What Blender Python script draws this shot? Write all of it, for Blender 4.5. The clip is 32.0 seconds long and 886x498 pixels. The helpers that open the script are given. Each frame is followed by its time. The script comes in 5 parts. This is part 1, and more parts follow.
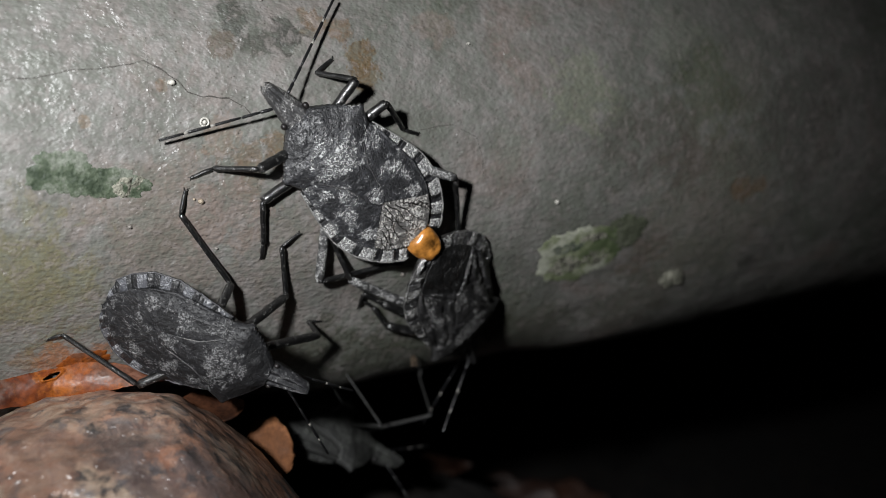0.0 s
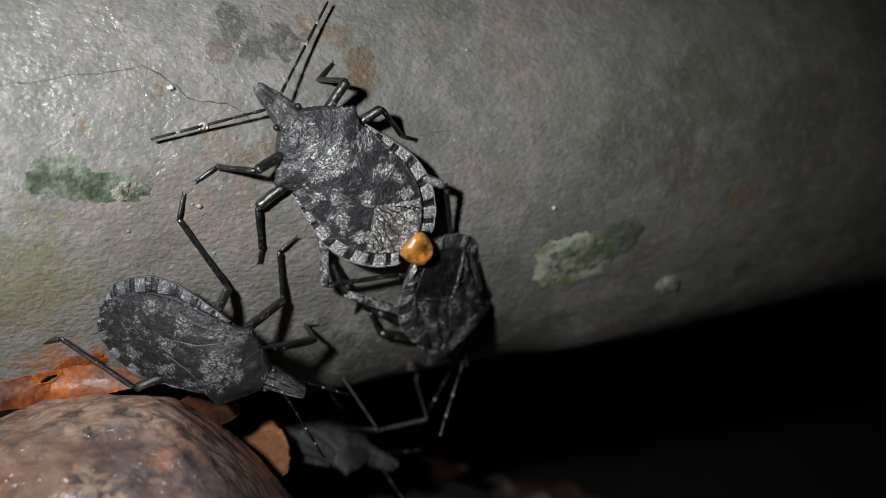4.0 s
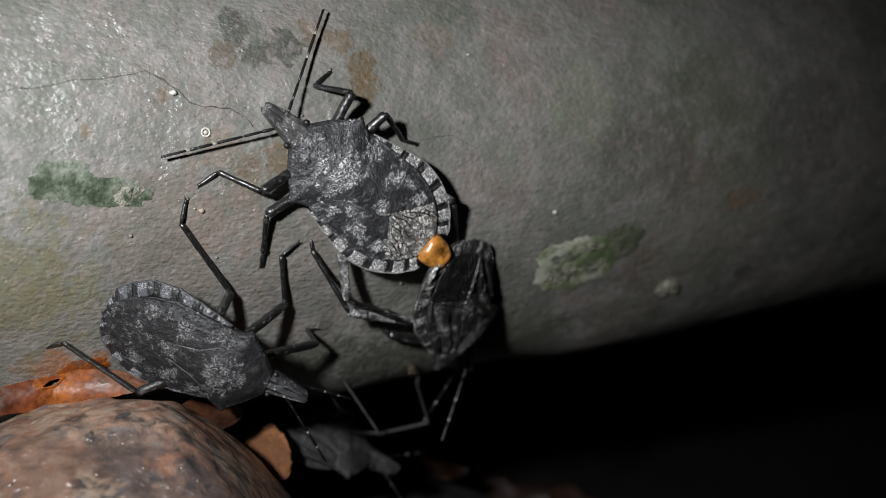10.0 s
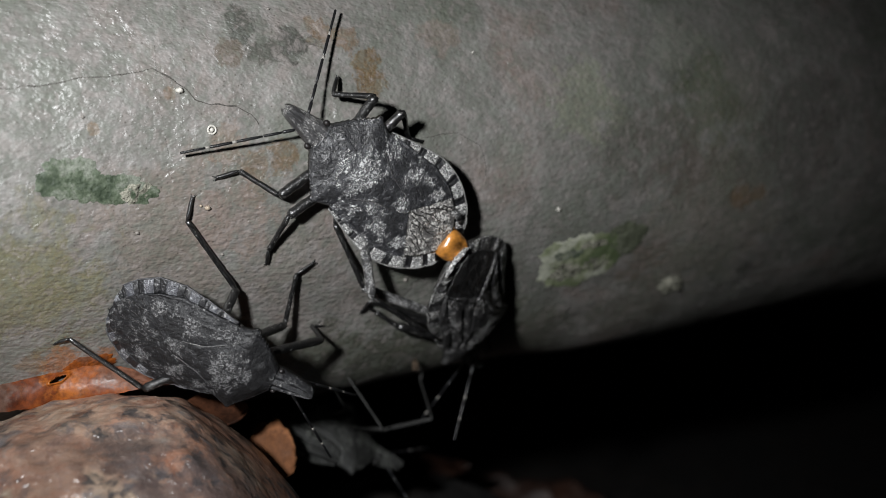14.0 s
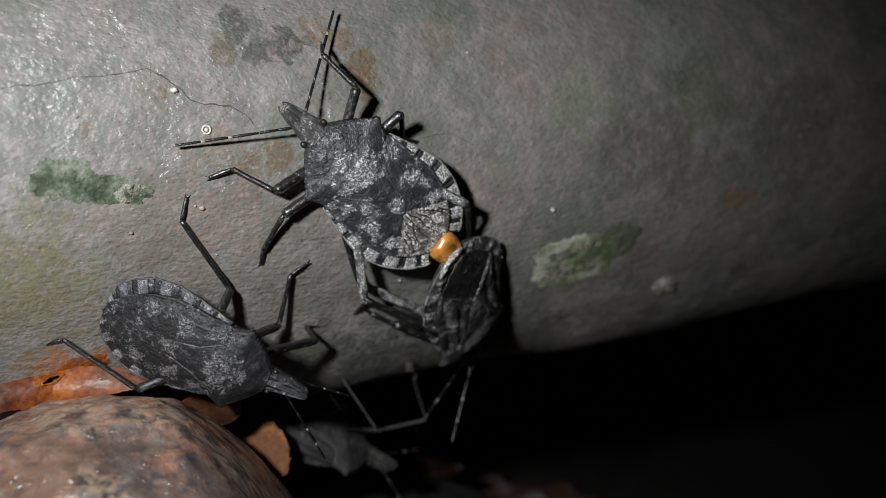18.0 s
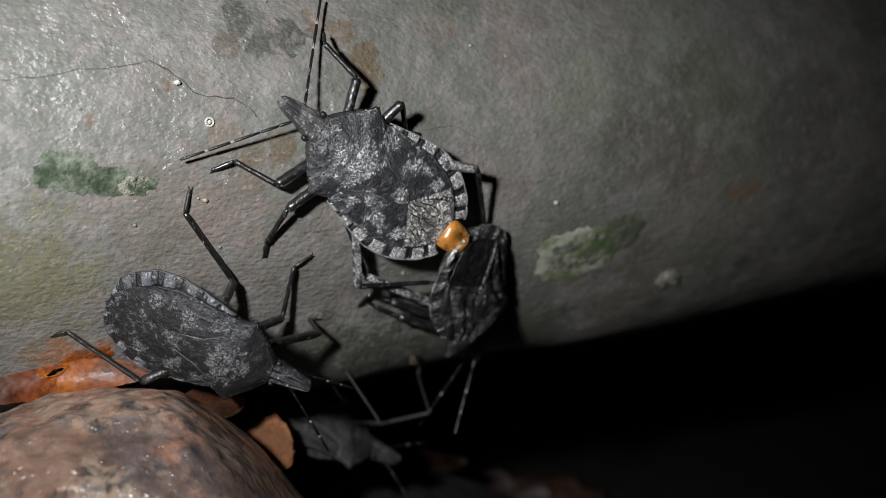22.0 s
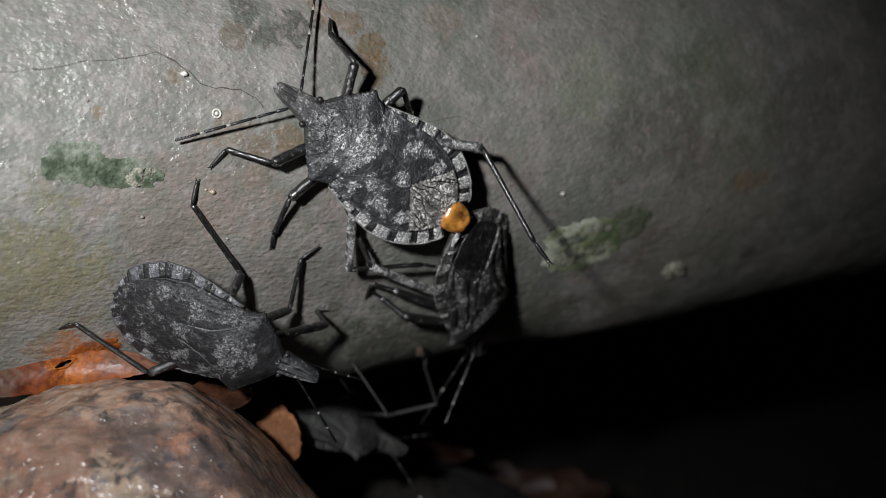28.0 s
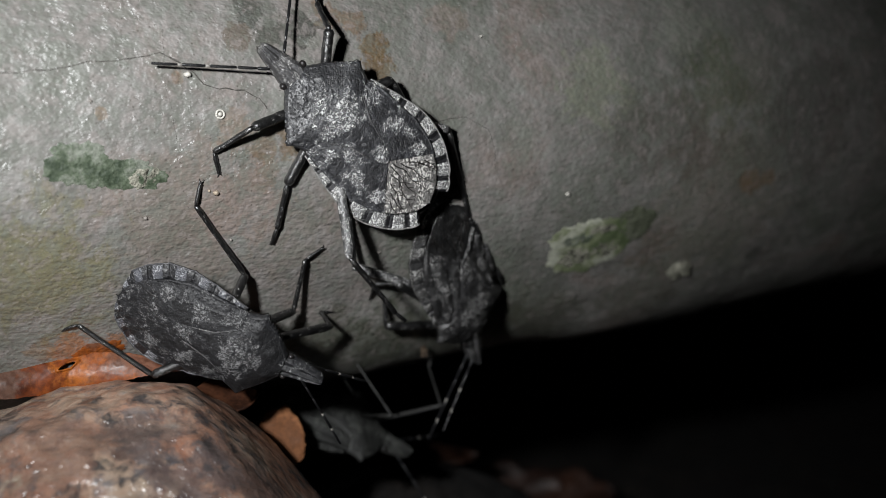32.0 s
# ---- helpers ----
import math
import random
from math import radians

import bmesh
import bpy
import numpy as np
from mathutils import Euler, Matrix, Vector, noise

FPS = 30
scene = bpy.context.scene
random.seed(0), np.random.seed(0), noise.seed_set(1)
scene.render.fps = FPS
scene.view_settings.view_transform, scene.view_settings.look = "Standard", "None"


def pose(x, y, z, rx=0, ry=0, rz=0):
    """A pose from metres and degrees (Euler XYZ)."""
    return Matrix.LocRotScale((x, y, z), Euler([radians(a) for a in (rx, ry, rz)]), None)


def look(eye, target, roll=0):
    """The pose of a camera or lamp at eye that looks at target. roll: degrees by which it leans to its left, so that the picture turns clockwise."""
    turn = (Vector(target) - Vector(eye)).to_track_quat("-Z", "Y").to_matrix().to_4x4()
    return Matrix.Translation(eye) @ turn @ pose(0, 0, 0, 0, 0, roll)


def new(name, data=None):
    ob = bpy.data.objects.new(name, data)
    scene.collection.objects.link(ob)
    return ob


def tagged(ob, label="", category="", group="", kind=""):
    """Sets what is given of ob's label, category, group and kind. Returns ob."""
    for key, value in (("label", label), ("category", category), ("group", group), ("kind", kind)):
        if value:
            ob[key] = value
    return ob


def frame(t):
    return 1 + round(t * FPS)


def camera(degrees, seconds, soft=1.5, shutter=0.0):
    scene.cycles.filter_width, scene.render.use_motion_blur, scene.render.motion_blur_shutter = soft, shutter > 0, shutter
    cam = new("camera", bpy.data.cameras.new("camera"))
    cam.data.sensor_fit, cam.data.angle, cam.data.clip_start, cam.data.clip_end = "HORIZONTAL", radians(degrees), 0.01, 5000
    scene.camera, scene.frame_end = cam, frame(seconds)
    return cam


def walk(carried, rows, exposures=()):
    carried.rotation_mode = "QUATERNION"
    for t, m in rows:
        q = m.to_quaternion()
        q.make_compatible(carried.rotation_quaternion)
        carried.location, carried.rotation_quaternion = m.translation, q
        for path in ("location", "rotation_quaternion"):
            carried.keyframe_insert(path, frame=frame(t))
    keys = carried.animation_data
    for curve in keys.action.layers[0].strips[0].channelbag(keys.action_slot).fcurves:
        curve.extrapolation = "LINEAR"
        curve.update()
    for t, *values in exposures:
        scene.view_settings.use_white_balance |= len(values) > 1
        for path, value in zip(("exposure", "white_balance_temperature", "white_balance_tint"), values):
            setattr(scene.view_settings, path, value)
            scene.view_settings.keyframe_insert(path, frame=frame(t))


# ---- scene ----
MM = 0.001
cam = camera(40, 32.0, soft=0.7)
cam.data.dof.use_dof = True
cam.data.dof.focus_distance = 0.109
cam.data.dof.aperture_fstop = 24

# millimetres and degrees
CAM_ROWS = [
    (0, 0.32, -109.45, -1.34, 90.080, 0.370, 0.289), (0.5, -0.09, -109.62, -1.42, 90.090, 0.358, 0.201), (1, 0.14, -109.66, -1.14, 90.041, 0.289, 0.267),
    (1.5, 0.07, -109.82, -1.15, 89.962, 0.254, 0.229), (2, 0.25, -109.96, -0.74, 89.934, 0.147, 0.219), (2.5, -0.01, -109.80, -0.79, 89.917, 0.087, 0.107),
    (3, 0.41, -109.66, -0.84, 89.959, 0.063, 0.216), (3.5, 0.48, -109.92, -0.68, 89.995, 0.009, 0.238), (5.5, 0.18, -110.00, -1.03, 90.163, -0.065, 0.147),
    (6, -0.01, -109.81, -0.91, 90.168, 0.058, 0.012), (6.5, -0.01, -110.11, -0.98, 90.194, 0.032, 0.049), (7, 0.10, -110.23, -0.83, 90.224, 0.086, 0.091),
    (7.5, 0.01, -110.35, -0.47, 90.139, 0.070, 0.068), (8, -0.28, -110.34, -0.82, 90.221, 0.092, -0.049), (8.5, -0.16, -110.12, -0.45, 89.993, -0.003, -0.017),
    (9, 0.00, -110.00, 0.00, 90.000, -0.000, 0.000), (9.5, 0.03, -109.99, -0.27, 90.006, -0.073, 0.016), (10, 0.14, -110.23, -0.35, 90.056, -0.034, 0.122),
    (10.5, -0.32, -110.29, -0.07, 89.978, -0.136, -0.041), (11, -0.44, -110.39, 0.20, 89.814, -0.234, 0.022), (11.5, -0.46, -110.32, 0.11, 89.818, -0.142, -0.036),
    (12, -0.49, -110.14, -0.07, 89.716, -0.216, 0.053), (12.5, -0.42, -109.90, 0.10, 89.690, -0.125, 0.051), (13, -0.25, -110.08, -0.23, 89.858, -0.087, 0.105),
    (13.5, -0.49, -110.27, -0.29, 89.866, -0.119, 0.046), (14, -0.49, -110.68, -0.13, 89.811, -0.084, 0.032), (14.5, -0.68, -110.56, -0.36, 89.822, -0.132, -0.052),
    (16.5, -0.34, -110.65, -0.31, 89.941, -0.087, -0.211), (17, -0.53, -110.79, 0.10, 89.814, -0.145, -0.315), (17.5, -0.53, -110.84, -0.19, 89.853, -0.258, -0.292),
    (18, -0.79, -110.61, -0.36, 89.946, -0.110, -0.375), (18.5, -0.55, -110.43, -0.35, 89.972, -0.087, -0.237), (19, -0.47, -110.47, 0.00, 89.936, -0.071, -0.185),
    (19.5, -0.73, -110.69, -0.53, 89.988, -0.091, -0.134), (20, -0.66, -110.95, 0.02, 89.845, -0.089, -0.128), (20.5, -0.63, -111.06, 0.21, 89.744, -0.058, -0.105),
    (21, -0.64, -111.10, -0.48, 89.852, -0.104, -0.091), (21.5, -0.70, -110.89, -0.83, 89.888, -0.055, -0.108), (22, -0.57, -110.70, -0.89, 89.851, -0.063, -0.120),
    (22.5, -0.47, -110.65, -0.27, 89.829, -0.039, -0.136), (23, -0.55, -110.85, -0.32, 89.872, -0.010, -0.129), (23.5, -0.89, -110.85, -0.59, 89.906, -0.032, -0.191),
    (24, -0.91, -110.80, 0.03, 89.696, -0.061, -0.188), (24.5, -0.73, -110.80, -0.35, 89.829, -0.054, -0.114), (25, -0.45, -110.52, -0.56, 89.842, -0.053, -0.019),
    (25.5, -0.41, -110.49, -0.24, 89.715, -0.056, -0.032), (27.5, -1.06, -110.75, -1.34, 89.816, 0.123, -0.081), (28, -1.08, -110.63, -1.13, 89.551, 0.093, -0.033),
    (28.5, -0.97, -110.55, -1.19, 89.532, 0.184, -0.039), (29, -0.68, -110.46, -1.13, 89.627, 0.176, -0.039), (29.5, -0.99, -110.39, -0.79, 89.572, 0.215, -0.111),
    (30, -1.11, -110.46, -0.87, 89.686, 0.271, -0.072), (30.5, -1.39, -110.39, -0.60, 89.558, 0.200, -0.142), (31, -0.93, -110.58, -0.94, 89.586, 0.192, 0.130),
    (31.5, -1.15, -110.37, -0.97, 89.457, 0.120, 0.159), (32, -1.21, -110.13, -0.95, 89.504, 0.162, 0.116),
]
walk(cam, [(t, pose(x * MM, y * MM, z * MM, rx, ry, rz)) for t, x, y, z, rx, ry, rz in CAM_ROWS])

# ---- light: night, one hand torch beside the camera ----
world = bpy.data.worlds.new("night")
scene.world = world
world.use_nodes = True
world.node_tree.nodes["Background"].inputs["Color"].default_value = (0.5, 0.6, 0.8, 1)
world.node_tree.nodes["Background"].inputs["Strength"].default_value = 0.0008
torch = new("torch_light", bpy.data.lights.new("torch_light", "SPOT"))
torch.data.energy = 0.865
torch.data.color = (0.97, 0.985, 1.0)
torch.data.spot_size = radians(55)
torch.data.spot_blend = 1.0
torch.data.shadow_soft_size = 0.004
torch.matrix_world = look((-0.033, -0.112, 0.018), (-0.018, 0.0, 0.010))
scene.view_settings.exposure = 0.0


# ---- materials ----
def material(name):
    m = bpy.data.materials.new(name)
    m.use_nodes = True
    nt = m.node_tree
    return m, nt, nt.nodes["Principled BSDF"]


def node(nt, kind, **inputs):
    n = nt.nodes.new(kind)
    for key, value in inputs.items():
        n.inputs[key.replace("_", " ")].default_value = value
    return n


def ramp(nt, source, stops, smooth=False):
    r = nt.nodes.new("ShaderNodeValToRGB")
    r.color_ramp.interpolation = "EASE" if smooth else "LINEAR"
    while len(r.color_ramp.elements) < len(stops):
        r.color_ramp.elements.new(0.5)
    for e, (p, c) in zip(r.color_ramp.elements, stops):
        e.position = p
        e.color = (c, c, c, 1) if isinstance(c, (int, float)) else (*c, 1)
    nt.links.new(source, r.inputs["Fac"])
    return r.outputs["Color"]


def coords(nt, scale=(1, 1, 1), shift=(0, 0, 0)):
    """Object coordinates in millimetres."""
    tc = nt.nodes.new("ShaderNodeTexCoord")
    mp = nt.nodes.new("ShaderNodeMapping")
    mp.inputs["Scale"].default_value = [s / MM for s in scale]
    mp.inputs["Location"].default_value = shift
    nt.links.new(tc.outputs["Object"], mp.inputs["Vector"])
    return mp.outputs["Vector"]


def noise_tex(nt, vec, scale, detail=4.0, rough=0.55, warp=0.0):
    n = node(nt, "ShaderNodeTexNoise", Scale=scale, Detail=detail, Roughness=rough, Distortion=warp)
    nt.links.new(vec, n.inputs["Vector"])
    return n.outputs["Fac"]


def cells(nt, vec, scale, feature="F1"):
    n = node(nt, "ShaderNodeTexVoronoi", Scale=scale)
    n.feature = feature
    nt.links.new(vec, n.inputs["Vector"])
    return n.outputs["Distance"]


def mix(nt, fac, a, b, mode="MIX"):
    n = nt.nodes.new("ShaderNodeMix")
    n.data_type = "RGBA"
    n.blend_type = mode
    for i, v in ((0, fac), (6, a), (7, b)):
        if hasattr(v, "is_linked"):
            nt.links.new(v, n.inputs[i])
        else:
            n.inputs[i].default_value = v if i == 0 else (*v, 1)
    return n.outputs[2]


def calc(nt, op, a, b=0.0):
    n = nt.nodes.new("ShaderNodeMath")
    n.operation = op
    for i, v in ((0, a), (1, b)):
        if hasattr(v, "is_linked"):
            nt.links.new(v, n.inputs[i])
        else:
            n.inputs[i].default_value = v
    return n.outputs[0]


def bump(nt, bsdf, height, distance_mm, strength=1.0):
    b = nt.nodes.new("ShaderNodeBump")
    b.inputs["Strength"].default_value = strength
    b.inputs["Distance"].default_value = distance_mm * MM
    nt.links.new(height, b.inputs["Height"])
    nt.links.new(b.outputs["Normal"], bsdf.inputs["Normal"])


# pale and dark fields on the back of a shield bug: across, along, radius, weight
FIELDS = [
    (0.45, 3.7, 0.75, 0.13), (2.05, 3.3, 0.7, 0.13), (0.5, 1.6, 1.5, 0.17), (1.8, 1.6, 0.7, 0.12), (2.9, 1.6, 0.5, 0.13), (2.7, -2.4, 1.05, 0.18), (3.2, 0.1, 0.75, 0.16),
    (2.9, -6.2, 0.85, 0.17), (3.4, -4.6, 0.6, 0.13), (3.2, -3.6, 0.7, 0.14), (0.0, -3.5, 1.0, 0.17), (2.0, -7.0, 0.6, 0.12), (4.0, 0.9, 0.5, 0.12), (4.3, -2.6, 0.5, 0.10),
    (2.4, -4.8, 0.75, -0.18), (2.9, -1.0, 0.65, -0.16), (0.4, -0.6, 0.8, -0.08), (1.0, -1.9, 0.6, -0.12), (2.6, 4.2, 1.2, -0.2), (1.6, 5.3, 1.4, -0.2), (0.3, 5.2, 0.8, -0.12),
    (1.4, -5.7, 0.5, -0.12), (1.8, -3.9, 0.75, -0.15), (4.2, -5.3, 0.5, -0.14), (3.9, -1.4, 0.5, -0.12), (3.7, 3.1, 0.9, -0.14),
]


def shell_material(name, dark, pale, share, rough=0.3, grain=3.2, scale=0.6, relief=0.2, fields=False, shine=0.6, stretch=(1, 1, 1)):
    """Insect shell: dusty dark ground, darker and paler fields, winding pale wrinkles that catch the light, small pits."""
    m, nt, b = material(name)
    v = coords(nt)
    drawn = coords(nt, stretch)
    blotch = noise_tex(nt, v, scale, 6, 0.68, 0.5)
    fine = noise_tex(nt, v, grain * 1.5, 3, 0.7)
    winding = noise_tex(nt, drawn, grain * 0.8, 1.0, 0.5, 0.5)
    wrinkle = calc(nt, "ADD", calc(nt, "MULTIPLY", calc(nt, "SINE", calc(nt, "MULTIPLY", winding, 27.0)), 0.5), 0.5)
    both = calc(nt, "ADD", calc(nt, "MULTIPLY", blotch, 0.95), calc(nt, "MULTIPLY", fine, 0.25))
    both = calc(nt, "SUBTRACT", both, 0.10)
    if fields:
        fold = nt.nodes.new("ShaderNodeVectorMath")
        fold.operation = "ABSOLUTE"
        nt.links.new(v, fold.inputs[0])
        flat = nt.nodes.new("ShaderNodeVectorMath")
        flat.operation = "MULTIPLY"
        flat.inputs[1].default_value = (1, 0, 0)
        nt.links.new(fold.outputs[0], flat.inputs[0])
        keep = nt.nodes.new("ShaderNodeVectorMath")
        keep.operation = "MULTIPLY_ADD"
        keep.inputs[1].default_value = (0, 1, 0)
        nt.links.new(v, keep.inputs[0])
        nt.links.new(flat.outputs[0], keep.inputs[2])
        warp = node(nt, "ShaderNodeTexNoise", Scale=1.15, Detail=6.0, Roughness=0.72)
        nt.links.new(v, warp.inputs["Vector"])
        shift = nt.nodes.new("ShaderNodeVectorMath")
        shift.operation = "MULTIPLY_ADD"
        shift.inputs[1].default_value = (3.2, 3.2, 0)
        nt.links.new(warp.outputs["Color"], shift.inputs[0])
        nt.links.new(keep.outputs[0], shift.inputs[2])
        for x, y, r, weight in FIELDS:
            d = nt.nodes.new("ShaderNodeVectorMath")
            d.operation = "DISTANCE"
            nt.links.new(shift.outputs[0], d.inputs[0])
            d.inputs[1].default_value = (x + 1.6, y + 1.6, 0)
            f = ramp(nt, calc(nt, "DIVIDE", d.outputs["Value"], r * 1.15), [(0.55, 1.0), (0.95, 0.0)], True)
            both = calc(nt, "ADD", both, calc(nt, "MULTIPLY", f, weight * 0.85))
    mid = tuple(0.8 * d + 0.05 * p for d, p in zip(dark, pale))
    field = ramp(nt, both, [(share, 0.0), (share + 0.06, 1.0)])
    col = ramp(nt, both, [(share - 0.12, tuple(0.4 * d for d in dark)), (share - 0.05, dark), (share + 0.04, mid)])
    line = ramp(nt, wrinkle, [(0.4, 0.0), (0.75, 1.0)])
    net = calc(nt, "MULTIPLY", calc(nt, "ADD", calc(nt, "MULTIPLY", line, 0.85), 0.15), calc(nt, "ADD", calc(nt, "MULTIPLY", field, 0.96), 0.04))
    col = mix(nt, net, col, pale)
    pits = cells(nt, v, grain * 1.1)
    col = mix(nt, ramp(nt, pits, [(0.16, 0.75), (0.30, 0.0)]), col, tuple(0.25 * d for d in dark))
    nt.links.new(col, b.inputs["Base Color"])
    nt.links.new(ramp(nt, field, [(0.0, rough + 0.16), (1.0, rough)]), b.inputs["Roughness"])
    b.inputs["IOR"].default_value = 1.65
    b.inputs["Specular IOR Level"].default_value = shine
    lumps = noise_tex(nt, v, 0.9, 2, 0.5)
    pit_h = ramp(nt, pits, [(0.1, 0.0), (0.35, 1.0)])
    h = calc(nt, "ADD", calc(nt, "MULTIPLY", lumps, 0.5), calc(nt, "MULTIPLY", wrinkle, calc(nt, "ADD", calc(nt, "MULTIPLY", field, 0.42), 0.05)))
    h = calc(nt, "ADD", h, calc(nt, "ADD", calc(nt, "MULTIPLY", pit_h, 0.2), calc(nt, "MULTIPLY", noise_tex(nt, v, 2.4, 2, 0.6), 0.22)))
    bump(nt, b, h, relief, 1.0)
    return m


def plain_material(name, col, rough, metal=0.0, grain=6.0, vary=0.35, depth=0.04):
    m, nt, b = material(name)
    v = coords(nt)
    fine = noise_tex(nt, v, grain, 4, 0.65)
    waves = noise_tex(nt, v, grain, 0.3, 0.5)
    c = mix(nt, ramp(nt, fine, [(0.3, 0.0), (0.7, 1.0)]), tuple(x * (1 - vary) for x in col), tuple(min(1, x * (1 + vary)) for x in col))
    nt.links.new(c, b.inputs["Base Color"])
    b.inputs["Roughness"].default_value = rough
    b.inputs["Metallic"].default_value = metal
    bump(nt, b, waves, depth)
    return m


SHELL = shell_material("shell", (0.024, 0.025, 0.030), (0.70, 0.70, 0.70), 0.55, scale=0.9, fields=True, relief=0.34, shine=0.6, rough=0.3)
SHELL_DARK = shell_material("shell_dark", (0.019, 0.0185, 0.019), (0.33, 0.325, 0.32), 0.56, fields=True, relief=0.42, shine=1.0, rough=0.26, stretch=(1.6, 0.4, 1))
# shell colour darkened to hold the shade under the log
SHELL_SHADED = shell_material("shell_shaded", (0.010, 0.0105, 0.009), (0.085, 0.09, 0.078), 0.50, 0.6)
SHELL_MID = shell_material("shell_mid", (0.009, 0.0092, 0.0115), (0.25, 0.25, 0.252), 0.538, scale=1.5, fields=True, relief=0.24, shine=0.36, rough=0.4)
HEAD = shell_material("head_shell", (0.045, 0.044, 0.046), (0.46, 0.45, 0.44), 0.51, 0.34, relief=0.16, stretch=(1.4, 0.6, 1))
FOLD = shell_material("crinkled_fold", (0.06, 0.058, 0.056), (0.55, 0.545, 0.53), 0.48, 0.25, 3.0, 0.8, 0.5, False, 1.0)
PALE_PLATE = shell_material("pale_plate", (0.15, 0.15, 0.15), (0.85, 0.845, 0.83), 0.36, 0.26, 3.4, 0.8, 0.26, False, 0.9)
GREY_PLATE = shell_material("grey_plate", (0.07, 0.073, 0.085), (0.36, 0.365, 0.39), 0.46, 0.3, 3.4, 0.8, 0.22, False, 0.7)
DARK_PLATE = shell_material("dark_plate", (0.010, 0.010, 0.012), (0.07, 0.07, 0.074), 0.54, 0.3, 3.4, 0.9, 0.2, False, 0.7)
MEMBRANE = shell_material("membrane", (0.12, 0.115, 0.11), (0.72, 0.70, 0.665), 0.44, 0.22, 2.2, 0.7, 0.18, False, 1.0)
MEMBRANE_DARK = shell_material("membrane_black", (0.010, 0.010, 0.010), (0.05, 0.05, 0.05), 0.55, 0.3)
EDGE = plain_material("pale_edge", (0.22, 0.218, 0.21), 0.3)
EDGE_DIM = plain_material("dull_edge", (0.075, 0.075, 0.08), 0.35)
VEIN = plain_material("vein", (0.014, 0.012, 0.011), 0.35)
# leg colour with the same shade mixed in
LEG_SHADED = plain_material("shaded_leg", (0.02, 0.02, 0.019), 0.6)
LEG = shell_material("leg", (0.006, 0.006, 0.0065), (0.2, 0.195, 0.185), 0.575, 0.16, 4.0, 2.0, 0.10, False, 0.75)
LEG_PALE = shell_material("leg_speckled", (0.035, 0.035, 0.036), (0.8, 0.795, 0.785), 0.485, 0.26, 4.2, 1.4, 0.16, False, 0.9)
FEELER = plain_material("feeler", (0.012, 0.012, 0.013), 0.35)
FEELER_RING = plain_material("feeler_ring", (0.30, 0.285, 0.26), 0.5)
EYE = plain_material("eye", (0.013, 0.011, 0.011), 0.42)
AMBER = plain_material("amber", (0.40, 0.165, 0.032), 0.3, 0.0, 0.9, 0.8, 0.35)
AMBER.node_tree.nodes["Principled BSDF"].inputs["Specular IOR Level"].default_value = 1.0
BELLY = plain_material("belly", (0.03, 0.028, 0.026), 0.5)


def blot(nt, v, centre, radius, warp, soft=0.45):
    """1 inside a ragged blot round centre (millimetres), 0 outside."""
    d = nt.nodes.new("ShaderNodeVectorMath")
    d.operation = "DISTANCE"
    nt.links.new(v, d.inputs[0])
    d.inputs[1].default_value = centre
    edge = calc(nt, "ADD", calc(nt, "DIVIDE", d.outputs["Value"], radius), calc(nt, "MULTIPLY", calc(nt, "SUBTRACT", warp, 0.5), 3.2))
    return ramp(nt, edge, [(0.95 - soft, 1.0), (1.0, 0.0)], True)


RUST_STAINS = [
    ((-35.2, 0.5, -10.4), 2.2, (0.3, 0.12, 0.045), 0.8), ((-32.6, 2.5, -10.6), 2.0, (0.28, 0.115, 0.045), 0.75), ((-38.0, -1.2, -10.6), 1.6, (0.2, 0.12, 0.06), 0.6),
    ((-7.1, 3.6, 15.2), 1.9, (0.13, 0.082, 0.035), 0.85), ((-7.6, 3.4, 16.8), 1.6, (0.14, 0.09, 0.04), 0.85), ((-12.2, 1.4, 19.7), 1.7, (0.16, 0.105, 0.06), 0.7),
    ((-10.0, 2.6, 18.7), 1.5, (0.17, 0.11, 0.065), 0.75), ((-19.5, -3.1, 17.0), 1.4, (0.11, 0.082, 0.058), 0.75), ((-14.9, -0.4, 7.8), 1.7, (0.14, 0.09, 0.045), 0.75), ((-17.2, -1.4, 7.4), 1.4, (0.15, 0.1, 0.055), 0.65),
    ((-19.5, -3.0, 8.8), 2.2, (0.21, 0.15, 0.11), 0.6), ((33.4, 28.6, 5.6), 1.6, (0.22, 0.115, 0.04), 0.55), ((35.4, 29.8, 5.8), 1.4, (0.22, 0.115, 0.04), 0.5),
    ((-24.1, -5.9, 12.9), 0.6, (0.17, 0.105, 0.06), 0.6), ((-29.8, -8.9, 9.6), 0.6, (0.2, 0.13, 0.07), 0.6), ((-17.0, -1.0, 4.6), 1.4, (0.17, 0.11, 0.07), 0.4),
    ((22.5, 27.0, -2.0), 3.6, (0.16, 0.118, 0.092), 0.6), ((-36.0, -8.0, -4.0), 8.0, (0.17, 0.155, 0.075), 0.65),
]
DARK_STAINS = [
    ((-14.4, 0.2, 18.3), 1.9, (0.05, 0.05, 0.042), 0.9), ((-16.8, -1.2, 17.2), 1.9, (0.06, 0.062, 0.05), 0.85), ((-18.4, -2.2, 19.2), 1.9, (0.052, 0.055, 0.045), 0.88), ((-12.4, 1.0, 18.9), 1.1, (0.06, 0.052, 0.04), 0.8), ((23.0, 21.0, 10.5), 6.0, (0.11, 0.1, 0.085), 0.6), ((26.0, 24.0, 8.0), 4.0, (0.12, 0.098, 0.08), 0.6),
]
